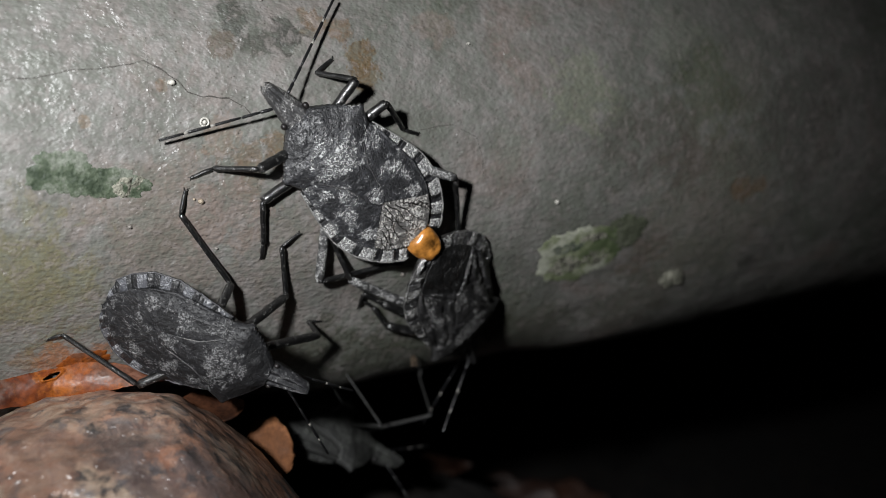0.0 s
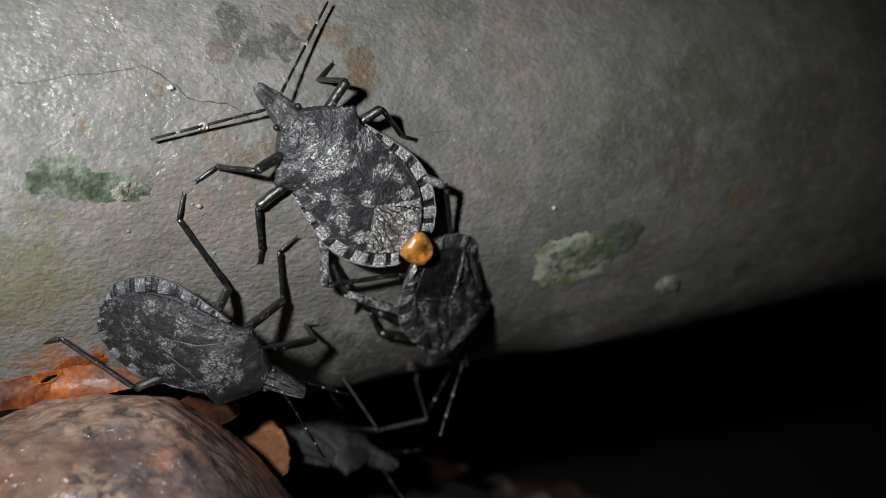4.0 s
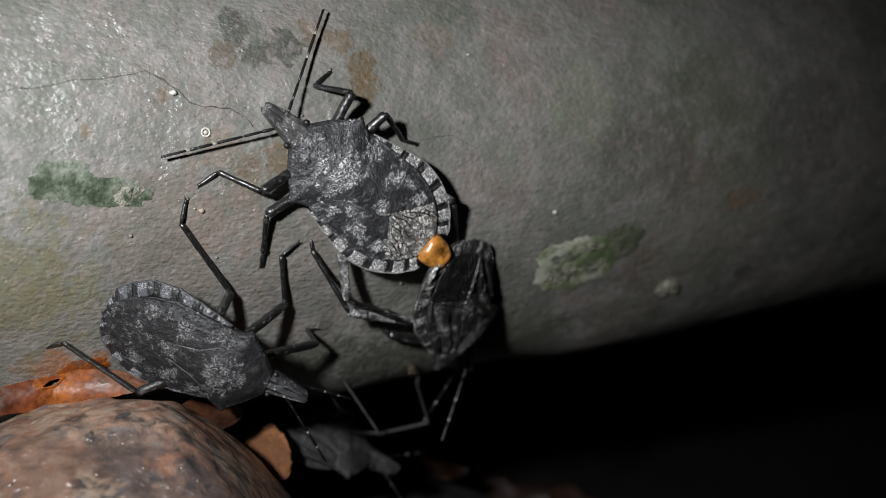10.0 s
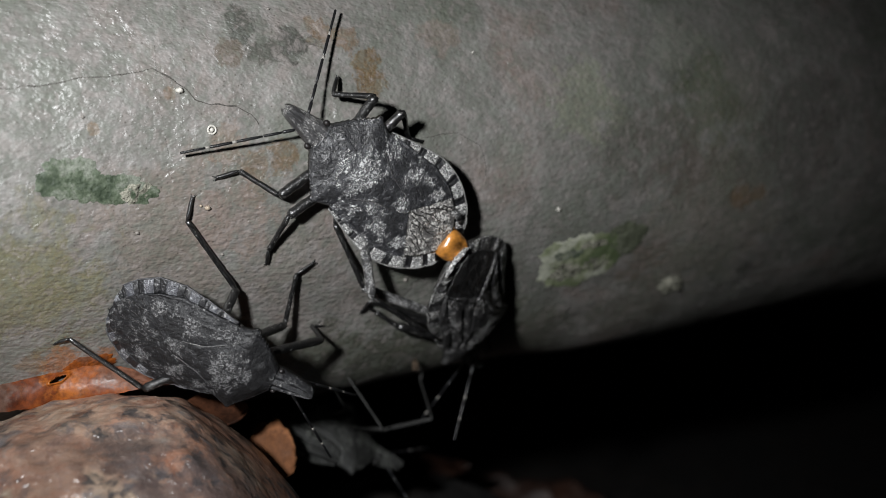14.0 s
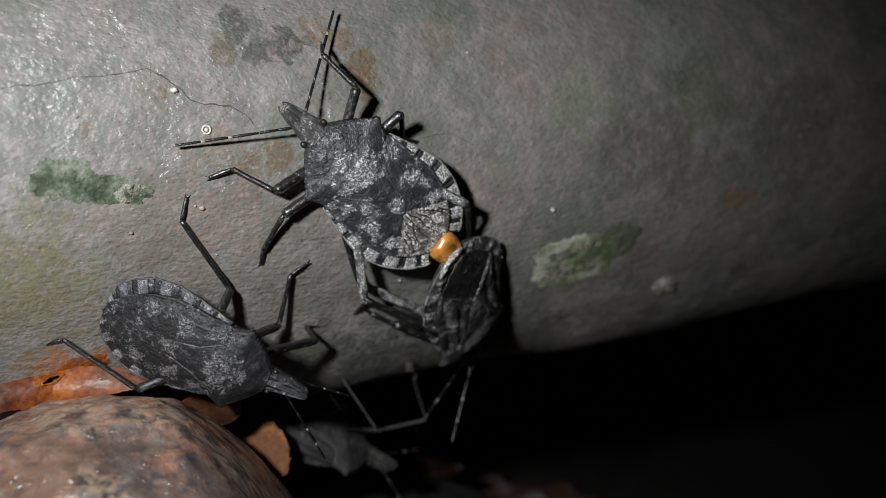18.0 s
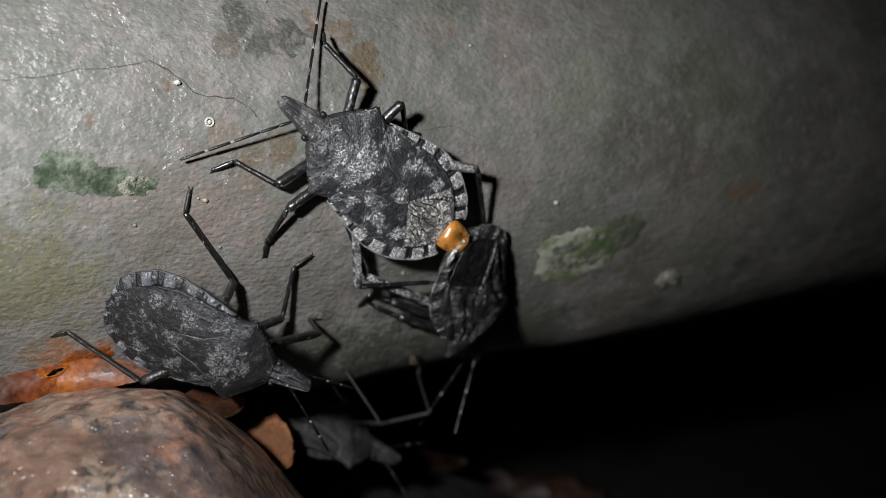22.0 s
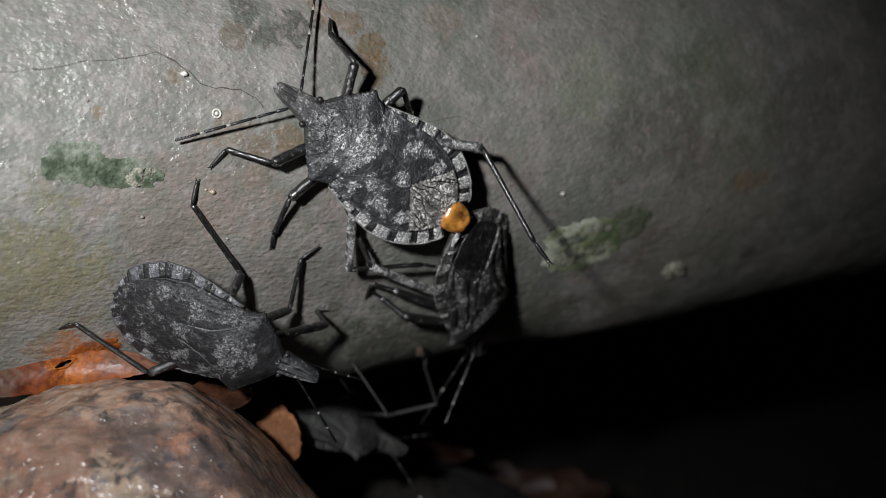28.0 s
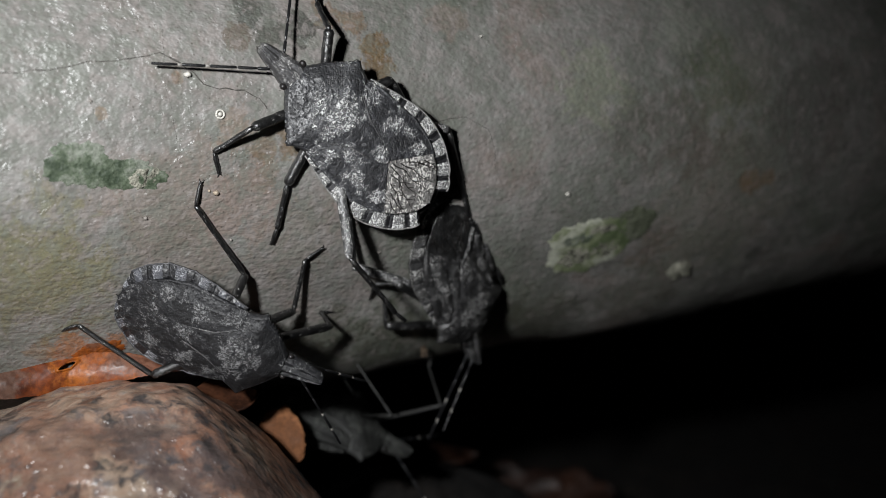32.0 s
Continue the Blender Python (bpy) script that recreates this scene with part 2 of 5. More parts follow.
GREEN_STAINS_AND_SHADE = [
    ((-17.3, -1.5, 19.6), 1.6, (0.095, 0.1, 0.085), 0.55), ((28.9, 23.5, 16.2), 6.5, (0.1, 0.115, 0.06), 0.55), ((33.0, 25.5, 16.0), 6.0, (0.1, 0.11, 0.065), 0.5),
    ((18.2, 18.2, 10.2), 4.5, (0.095, 0.09, 0.075), 0.6), ((40.0, 29.9, 13.7), 9.5, (0.1, 0.094, 0.085), 0.6), ((-34.2, -5.2, -4.8), 6.5, (0.17, 0.17, 0.09), 0.5),
    ((14.0, 16.5, 15.0), 5.0, (0.22, 0.235, 0.17), 0.7), ((24.0, 22.0, 22.0), 4.0, (0.24, 0.245, 0.21), 0.7), ((33.0, 27.0, 20.0), 4.0, (0.2, 0.19, 0.17), 0.7),
    # large low blots: olive algae, deepened to paint the underside's fading light
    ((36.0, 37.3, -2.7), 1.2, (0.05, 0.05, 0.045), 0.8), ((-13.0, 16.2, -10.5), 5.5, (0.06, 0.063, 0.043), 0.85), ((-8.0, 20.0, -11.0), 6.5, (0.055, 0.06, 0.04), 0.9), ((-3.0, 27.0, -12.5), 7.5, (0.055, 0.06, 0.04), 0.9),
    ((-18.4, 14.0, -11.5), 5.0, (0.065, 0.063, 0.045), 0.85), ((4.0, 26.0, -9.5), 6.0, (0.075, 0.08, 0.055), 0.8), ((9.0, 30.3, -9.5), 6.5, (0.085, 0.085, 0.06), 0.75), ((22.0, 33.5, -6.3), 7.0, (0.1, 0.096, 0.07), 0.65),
]
PALE_STAINS = [
    ((30.0, 28.0, 3.0), 13.0, (0.2, 0.182, 0.14), 0.45),
    ((-1.0, 8.0, 20.5), 2.4, (0.24, 0.17, 0.14), 0.4), ((-24.0, -3.0, 0.0), 9.0, (0.215, 0.172, 0.145), 0.6), ((-14.0, 2.0, -3.0), 6.0, (0.19, 0.165, 0.135), 0.5),
    ((-20.0, -1.5, 2.0), 5.0, (0.25, 0.185, 0.16), 0.5), ((5.0, 13.5, 9.0), 3.4, (0.2, 0.205, 0.172), 0.5), ((36.5, 28.8, 24.5), 1.6, (0.3, 0.26, 0.25), 0.5),
]
BLOTS = PALE_STAINS + GREEN_STAINS_AND_SHADE + DARK_STAINS + RUST_STAINS


def bark_material():
    m, nt, b = material("bark")
    v = coords(nt)
    long = coords(nt, (0.35, 0.35, 1.5))
    big = noise_tex(nt, v, 0.075, 5, 0.65, 0.6)
    midn = noise_tex(nt, v, 0.4, 6, 0.7, 0.3)
    fine = noise_tex(nt, v, 1.9, 4, 0.6)
    grain = noise_tex(nt, long, 1.3, 4, 0.7)
    col = ramp(nt, big, [(0.32, (0.115, 0.13, 0.098)), (0.44, (0.178, 0.18, 0.161)), (0.55, (0.236, 0.224, 0.212)), (0.68, (0.222, 0.176, 0.156))])
    col = mix(nt, ramp(nt, midn, [(0.34, 0.55), (0.56, 0.0)]), col, (0.12, 0.12, 0.105))
    col = mix(nt, ramp(nt, midn, [(0.56, 0.0), (0.72, 0.5)]), col, (0.33, 0.315, 0.305))
    warp = noise_tex(nt, v, 0.38, 7, 0.72, 0.4)
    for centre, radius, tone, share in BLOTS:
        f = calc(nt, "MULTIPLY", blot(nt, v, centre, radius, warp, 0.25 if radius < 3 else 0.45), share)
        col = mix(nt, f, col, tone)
    col = mix(nt, ramp(nt, fine, [(0.36, 0.4), (0.5, 0.0)]), col, (0.12, 0.115, 0.1))
    col = mix(nt, ramp(nt, grain, [(0.36, 0.3), (0.5, 0.0)]), col, (0.14, 0.13, 0.112))
    hue = noise_tex(nt, v, 0.85, 5, 0.65, 0.5)
    col = mix(nt, ramp(nt, hue, [(0.42, 0.38), (0.5, 0.0)]), col, (0.175, 0.188, 0.16))
    col = mix(nt, ramp(nt, hue, [(0.52, 0.0), (0.62, 0.45)]), col, (0.29, 0.258, 0.245))
    pores = ramp(nt, cells(nt, v, 1.5), [(0.07, 0.75), (0.16, 0.0)])
    col = mix(nt, pores, col, (0.075, 0.066, 0.055))
    specks = ramp(nt, cells(nt, v, 0.7), [(0.05, 0.45), (0.11, 0.0)])
    col = mix(nt, specks, col, (0.07, 0.055, 0.045))
    nt.links.new(col, b.inputs["Base Color"])
    nt.links.new(ramp(nt, midn, [(0.35, 0.28), (0.7, 0.46)]), b.inputs["Roughness"])
    b.inputs["Coat Weight"].default_value = 1.0
    nt.links.new(ramp(nt, noise_tex(nt, v, 0.22, 4, 0.6, 0.5), [(0.4, 0.36), (0.6, 0.6)]), b.inputs["Coat Roughness"])
    b.inputs["Coat IOR"].default_value = 1.65
    fibre = coords(nt, (0.5, 0.5, 1.15))
    h = calc(nt, "ADD", calc(nt, "MULTIPLY", noise_tex(nt, long, 1.3, 1.5, 0.5), 0.3), calc(nt, "ADD", calc(nt, "MULTIPLY", noise_tex(nt, coords(nt, (0.8, 0.8, 1.2)), 2.3, 1, 0.5), 0.6), calc(nt, "MULTIPLY", noise_tex(nt, fibre, 0.45, 2, 0.5), 0.6)))
    bm_ = nt.nodes.new("ShaderNodeBump")
    bm_.inputs["Strength"].default_value = 0.6
    bm_.inputs["Distance"].default_value = 0.42 * MM
    nt.links.new(h, bm_.inputs["Height"])
    nt.links.new(bm_.outputs["Normal"], b.inputs["Normal"])
    film_ = nt.nodes.new("ShaderNodeBump")
    film_.inputs["Distance"].default_value = 0.6 * MM
    pebbles = calc(nt, "ADD", calc(nt, "MULTIPLY", noise_tex(nt, coords(nt, (0.85, 0.85, 1.15)), 1.7, 2.0, 0.5, 0.5), 0.40), calc(nt, "ADD", calc(nt, "MULTIPLY", noise_tex(nt, coords(nt, (0.7, 0.7, 1.3)), 4.2, 1.5, 0.5), 0.10), calc(nt, "MULTIPLY", noise_tex(nt, v, 0.33, 2, 0.5), 1.0)))
    nt.links.new(pebbles, film_.inputs["Height"])
    nt.links.new(film_.outputs["Normal"], b.inputs["Coat Normal"])
    return m


BARK = bark_material()


LEAF_FIELDS = [((-34.5, -1.5, -13.0), 3.0, (0.42, 0.125, 0.02), 0.85), ((-38.0, -2.0, -13.6), 1.5, (0.33, 0.10, 0.02), 0.7), ((-41.0, -2.0, -13.3), 3.0, (0.12, 0.07, 0.05), 0.75), ((-32.0, 0.0, -10.9), 2.6, (0.14, 0.075, 0.05), 0.7), ((-29.3, 1.0, -12.4), 2.4, (0.16, 0.085, 0.06), 0.8), ((-33.0, -1.0, -14.2), 1.8, (0.09, 0.03, 0.015), 0.7), ((-36.5, -2.5, -14.4), 1.0, (0.30, 0.2, 0.15), 0.5)]


def crust_material(name, a, c, d, rough=0.6, scale=1.0, depth=0.5, coat=0.0, fields=()):
    """Three-tone weathered surface."""
    m, nt, b = material(name)
    v = coords(nt)
    big = noise_tex(nt, v, 0.16 * scale, 4, 0.6, 0.5)
    midn = noise_tex(nt, v, 0.8 * scale, 5, 0.7)
    fine = noise_tex(nt, v, 4.0 * scale, 4, 0.7)
    col = ramp(nt, calc(nt, "ADD", calc(nt, "MULTIPLY", big, 0.65), calc(nt, "MULTIPLY", midn, 0.35)), [(0.42, a), (0.5, c), (0.57, d)])
    for centre, radius, tone, share in fields:
        col = mix(nt, calc(nt, "MULTIPLY", blot(nt, v, centre, radius, midn), share), col, tone)
    col = mix(nt, ramp(nt, fine, [(0.35, 0.5), (0.6, 0.0)]), col, tuple(x * 0.35 for x in a))
    nt.links.new(col, b.inputs["Base Color"])
    nt.links.new(ramp(nt, midn, [(0.3, rough - 0.15), (0.7, rough + 0.15)]), b.inputs["Roughness"])
    b.inputs["Coat Weight"].default_value = coat
    b.inputs["Coat Roughness"].default_value = 0.32
    bump(nt, b, calc(nt, "ADD", noise_tex(nt, v, 0.7 * scale, 1.5, 0.5), calc(nt, "MULTIPLY", noise_tex(nt, v, 2.4 * scale, 1, 0.5), 0.25)), depth * 1.4, 1.0)
    return m


STONE_FIELDS = [
    ((5.5, -9.0, 18.0), 4.5, (0.10, 0.075, 0.07), 0.65), ((9.5, -11.0, 15.0), 4.0, (0.085, 0.08, 0.082), 0.6),
    ((14.5, -8.0, 15.0), 7.0, (0.06, 0.055, 0.058), 0.6), ((9.0, -13.0, 14.0), 5.0, (0.12, 0.075, 0.065), 0.6),
    ((-2.0, -11.0, 16.5), 5.0, (0.21, 0.11, 0.075), 0.7), ((-12.0, -16.0, 9.0), 9.0, (0.46, 0.40, 0.30), 0.8),
    ((4.0, -10.0, 18.0), 3.5, (0.07, 0.05, 0.045), 0.6), ((0.0, -17.0, 9.0), 5.0, (0.24, 0.19, 0.15), 0.5),
    ((-9.0, -10.0, 15.0), 3.0, (0.34, 0.30, 0.26), 0.5), ((4.5, -13.0, 16.8), 1.7, (0.42, 0.17, 0.085), 0.75), ((14.5, -11.0, 16.1), 1.4, (0.3, 0.11, 0.06), 0.7),
]


def stone_material():
    m, nt, b = material("stone")
    v = coords(nt)
    big = noise_tex(nt, v, 0.09, 6, 0.65, 0.3)
    midn = noise_tex(nt, v, 0.5, 6, 0.62, 0.4)
    fine = noise_tex(nt, v, 2.6, 4, 0.65)
    col = ramp(nt, big, [(0.34, (0.24, 0.105, 0.06)), (0.45, (0.34, 0.185, 0.125)), (0.55, (0.40, 0.29, 0.215)), (0.68, (0.33, 0.26, 0.18))])
    col = mix(nt, ramp(nt, midn, [(0.38, 0.95), (0.5, 0.0)]), col, (0.035, 0.034, 0.036))
    col = mix(nt, ramp(nt, midn, [(0.57, 0.0), (0.68, 0.7)]), col, (0.30, 0.27, 0.245))
    slate = noise_tex(nt, coords(nt, (1, 1, 1), (31, 7, 3)), 0.24, 6, 0.72, 0.5)
    col = mix(nt, ramp(nt, slate, [(0.54, 0.0), (0.62, 0.75)]), col, (0.11, 0.105, 0.115))
    rust = noise_tex(nt, v, 0.28, 4, 0.7, 0.6)
    col = mix(nt, ramp(nt, rust, [(0.56, 0.0), (0.66, 0.75)]), col, (0.24, 0.10, 0.055))
    warp = noise_tex(nt, v, 0.3, 7, 0.72, 0.3)
    for centre, radius, tone, share in STONE_FIELDS:
        col = mix(nt, calc(nt, "MULTIPLY", blot(nt, v, centre, radius, warp), share), col, tone)
    speck = noise_tex(nt, v, 1.1, 4, 0.65, 0.5)
    col = mix(nt, ramp(nt, speck, [(0.34, 0.3), (0.48, 0.0)]), col, (0.07, 0.06, 0.058))
    col = mix(nt, ramp(nt, speck, [(0.56, 0.0), (0.7, 0.25)]), col, (0.36, 0.29, 0.25))
    nt.links.new(col, b.inputs["Base Color"])
    nt.links.new(ramp(nt, midn, [(0.35, 0.35), (0.7, 0.6)]), b.inputs["Roughness"])
    b.inputs["Coat Weight"].default_value = 0.9
    b.inputs["Coat IOR"].default_value = 1.65
    b.inputs["Coat Roughness"].default_value = 0.32
    glint = nt.nodes.new("ShaderNodeBump")
    glint.inputs["Distance"].default_value = 0.5 * MM
    nt.links.new(noise_tex(nt, v, 1.3, 1.5, 0.5, 0.5), glint.inputs["Height"])
    nt.links.new(glint.outputs["Normal"], b.inputs["Coat Normal"])
    lumps = noise_tex(nt, v, 0.4, 2, 0.5, 0.4)
    chips = noise_tex(nt, v, 1.1, 1.5, 0.55, 0.6)
    bump(nt, b, calc(nt, "ADD", lumps, calc(nt, "MULTIPLY", chips, 0.3)), 0.28, 1.0)
    return m


STONE = stone_material()
LICHEN = crust_material("lichen", (0.04, 0.058, 0.034), (0.10, 0.128, 0.082), (0.22, 0.238, 0.195), 0.6, 1.6, 0.14, 0.4)
LEAF = crust_material("dead_leaf", (0.07, 0.016, 0.006), (0.19, 0.043, 0.008), (0.31, 0.085, 0.016), 0.42, 0.5, 0.16, 0.0, LEAF_FIELDS)
# red-brown leaf, its colour dimmed for the weak light near the ground
LEAF_DARK = crust_material("dimmed_leaf", (0.015, 0.006, 0.004), (0.03, 0.012, 0.007), (0.05, 0.021, 0.012), 0.5, 0.8, 0.2)
LEAF_TAN = crust_material("tan_leaf", (0.15, 0.062, 0.027), (0.29, 0.125, 0.055), (0.36, 0.175, 0.09), 0.7, 0.8, 0.15)
LEAF_DULL = crust_material("dull_tan_leaf", (0.03, 0.018, 0.01), (0.06, 0.04, 0.024), (0.09, 0.06, 0.036), 0.9, 1.6, 0.15)
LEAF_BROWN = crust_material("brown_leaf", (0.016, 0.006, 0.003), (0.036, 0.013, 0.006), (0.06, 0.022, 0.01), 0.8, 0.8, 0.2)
LEAF.node_tree.nodes["Principled BSDF"].inputs["Specular IOR Level"].default_value = 0.22
LICHEN_PALE = crust_material("pale_lichen", (0.10, 0.135, 0.06), (0.24, 0.27, 0.155), (0.54, 0.55, 0.45), 0.75, 0.9, 0.1)
for dull in (LEAF_BROWN, LEAF_TAN):
    dull.node_tree.nodes["Principled BSDF"].inputs["Specular IOR Level"].default_value = 0.12
MOSS = crust_material("moss", (0.075, 0.085, 0.055), (0.105, 0.118, 0.075), (0.14, 0.148, 0.108), 0.8, 1.2, 0.2)
LICHEN_GREY = crust_material("grey_lichen", (0.15, 0.148, 0.115), (0.27, 0.265, 0.21), (0.39, 0.375, 0.305), 0.75, 2.2, 0.4)
CRACK = plain_material("crack", (0.075, 0.07, 0.062), 0.85)
GAP_SHADE = plain_material("gap_shade", (0.012, 0.009, 0.007), 0.8)
GRIT = plain_material("grit", (0.24, 0.22, 0.20), 0.5)
CRUMB_TAN = plain_material("crumb_tan", (0.40, 0.33, 0.25), 0.5)
# soil tones lowered to near black, so the unlit night is in the colour
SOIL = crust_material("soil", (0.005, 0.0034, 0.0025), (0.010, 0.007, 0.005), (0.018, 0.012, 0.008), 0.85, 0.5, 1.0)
CRUMB = plain_material("crumb", (0.55, 0.53, 0.48), 0.4)


# ---- mesh helpers, in millimetres ----
def part(name, geo, mat, parent=None, label=""):
    verts, faces = geo
    me = bpy.data.meshes.new(name)
    me.from_pydata([tuple(c * MM for c in v) for v in verts], [], faces)
    me.materials.append(mat)
    me.polygons.foreach_set("use_smooth", [True] * len(me.polygons))
    bm = bmesh.new()
    bm.from_mesh(me)
    bmesh.ops.recalc_face_normals(bm, faces=bm.faces)
    bm.to_mesh(me)
    bm.free()
    ob = new(name, me)
    ob.parent = parent
    if label:
        ob["label"] = label
    return ob


def join(*geos):
    verts, faces = [], []
    for v, f in geos:
        k = len(verts)
        verts += list(v)
        faces += [tuple(i + k for i in q) for q in f]
    return verts, faces


def tube(points, radii, n=8):
    """A closed tube along points."""
    pts = [Vector(p) for p in points]
    verts, faces = [], []
    side = None
    for i, p in enumerate(pts):
        d = (pts[min(i + 1, len(pts) - 1)] - pts[max(i - 1, 0)]).normalized()
        if side is None:
            side = d.orthogonal().normalized()
        side = (side - d * side.dot(d)).normalized()
        up = d.cross(side)
        for k in range(n):
            a = 2 * math.pi * k / n
            verts.append(tuple(p + (side * math.cos(a) + up * math.sin(a)) * radii[i]))
    for i in range(len(pts) - 1):
        for k in range(n):
            a, b = i * n + k, i * n + (k + 1) % n
            faces.append((a, b, b + n, a + n))
    faces.append(tuple(range(n - 1, -1, -1)))
    faces.append(tuple(range((len(pts) - 1) * n, len(pts) * n)))
    return verts, faces


def ball(c, r, nu=14, nv=9):
    verts, faces = [], []
    for j in range(nv + 1):
        b = math.pi * j / nv
        for i in range(nu):
            a = 2 * math.pi * i / nu
            verts.append((c[0] + r[0] * math.sin(b) * math.cos(a), c[1] + r[1] * math.sin(b) * math.sin(a), c[2] + r[2] * math.cos(b)))
    for j in range(nv):
        for i in range(nu):
            faces.append((j * nu + i, j * nu + (i + 1) % nu, (j + 1) * nu + (i + 1) % nu, (j + 1) * nu + i))
    return verts, faces


def slab(fn, nu, nv, thick):
    """A closed plate: fn(u, v) gives its upper face, u and v from 0 to 1."""
    top = [fn(i / nu, j / nv) for j in range(nv + 1) for i in range(nu + 1)]
    verts = top + [(x, y, z - thick) for x, y, z in top]
    n, w = len(top), nu + 1
    faces = []
    for j in range(nv):
        for i in range(nu):
            a = j * w + i
            faces += [(a, a + 1, a + w + 1, a + w), (n + a, n + a + w, n + a + w + 1, n + a + 1)]
    rim = list(range(w)) + [j * w + nu for j in range(1, nv + 1)] + [nv * w + i for i in range(nu - 1, -1, -1)] + [j * w for j in range(nv - 1, 0, -1)]
    for a, b in zip(rim, rim[1:] + rim[:1]):
        faces.append((a, n + a, n + b, b))
    return verts, faces


def table(rows, x):
    return float(np.interp(x, [r[0] for r in rows], [r[1] for r in rows]))


def wob(x, y, z, s, seed=0.0):
    return noise.noise(Vector((x * s + seed, y * s - seed, z * s + 2 * seed)))


# ---- the log ----
AXIS = Vector((math.cos(radians(28.96)) * math.cos(radians(4)), math.sin(radians(28.96)) * math.cos(radians(4)), math.sin(radians(4))))
MIDDLE = Vector((0, 39.24, 15.38))
ACROSS = (Vector((AXIS.y, -AXIS.x, 0))).normalized()
UPWARD = ACROSS.cross(AXIS)
if UPWARD.z < 0:
    UPWARD = -UPWARD
RADIUS = 27.78


def log_point(s, a, lift=0.0):
    """s along the log, a: angle from straight at the viewer, positive upwards."""
    r = RADIUS + lift
    r += 0.5 * wob(s, a * 28, 0, 0.05, 3.1) + 0.10 * wob(s, a * 28, 0, 0.25, 7.7)
    low = min(1.0, max(0.0, (-0.75 - a) / 0.6, (a - 3.0) / 1.2))
    far = min(1.0, max(0.0, (s - 1.0) / 14.0))
    r += low * low * (3 - 2 * low) * (min(3.4, max(-4.0, 1.9 - 0.068 * s)) + 1.4 * far * far * (3 - 2 * far))
    sag = 0.0
    if s < -70:
        sag = -((-70 - s) / 60.0) ** 2 * 5
    if s > 110:
        sag = -((s - 110) / 60.0) ** 2 * 5
    p = MIDDLE + AXIS * s + ACROSS * (r * math.cos(a)) + UPWARD * (r * math.sin(a))
    return (p.x, p.y, p.z + sag)


def build_log():
    stations = list(np.linspace(-230, -62, 40)) + list(np.arange(-61.5, 90, 0.6)) + list(np.linspace(91, 300, 50))
    angles = list(np.arange(-1.9, 1.3, 0.022)) + list(np.linspace(1.3, 2 * math.pi - 1.9, 60))[:-1]
    n = len(angles)
    verts, faces = [], []
    for s in stations:
        for a in angles:
            fine = 0.035 * wob(s * 0.35, a * 28, 0, 0.9, 1.3) + 0.02 * wob(s, a * 28, 0, 1.7, 5.3)
            verts.append(log_point(s, a, fine))
    for j in range(len(stations) - 1):
        for i in range(n):
            k = (i + 1) % n
            faces.append((j * n + i, j * n + k, (j + 1) * n + k, (j + 1) * n + i))
    faces.append(tuple(range(n)))
    faces.append(tuple(range((len(stations) - 1) * n, len(stations) * n)))
    return tagged(part("log", (verts, faces), BARK), "grey-brown wet tree log with smooth mottled bark", "log")


the_log = build_log()


# ---- stone, soil ----
def build_stone():
    verts, faces = ball((0, 0, 0), (1, 1, 1), 240, 150)
    out = []
    for x, y, z in verts:
        r = 20.4 * (1 + 0.035 * wob(x, y, z, 1.7, 2.0) + 0.024 * wob(x, y, z, 5, 4.0) + 0.022 * wob(x, y, z, 9, 9.0) + 0.005 * wob(x, y, z, 21, 5.0))
        px, py, pz = x * r * 1.15, y * r * 0.95, z * r
        over = 0.74 * px + 0.67 * pz - 15.8
        if over > 0:
            over = over - 3.2 * math.tanh(over / 3.2)
            px, pz = px - 0.74 * over, pz - 0.67 * over
        out.append((px, py, pz))
    ob = part("stone", (out, faces), STONE)
    ob.location = (-30.2 * MM, -2 * MM, -34.25 * MM)
    return tagged(ob, "rounded reddish-brown weathered stone with dark pits", "stone")


build_stone()


def build_ground():
    ys = [-3000, -1000, -400, -200] + list(np.linspace(-120, 160, 90)) + [220, 500, 1200, 3000]
    xs = [-3000, -1000, -400, -200] + list(np.linspace(-120, 120, 90)) + [200, 500, 1200, 3000]
    verts, faces = [], []
    for y in ys:
        for x in xs:
            z = -52 + 20 * math.exp(-((x + 4) / 26) ** 2 - ((y - 55) / 26) ** 2) + 1.6 * wob(x, y, 0, 0.12) + 0.8 * wob(x, y, 0, 0.4)
            verts.append((x, y, z))
    w = len(xs)
    for j in range(len(ys) - 1):
        for i in range(w - 1):
            faces.append((j * w + i, j * w + i + 1, (j + 1) * w + i + 1, (j + 1) * w + i))
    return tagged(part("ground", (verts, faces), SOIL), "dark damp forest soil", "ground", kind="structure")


build_ground()

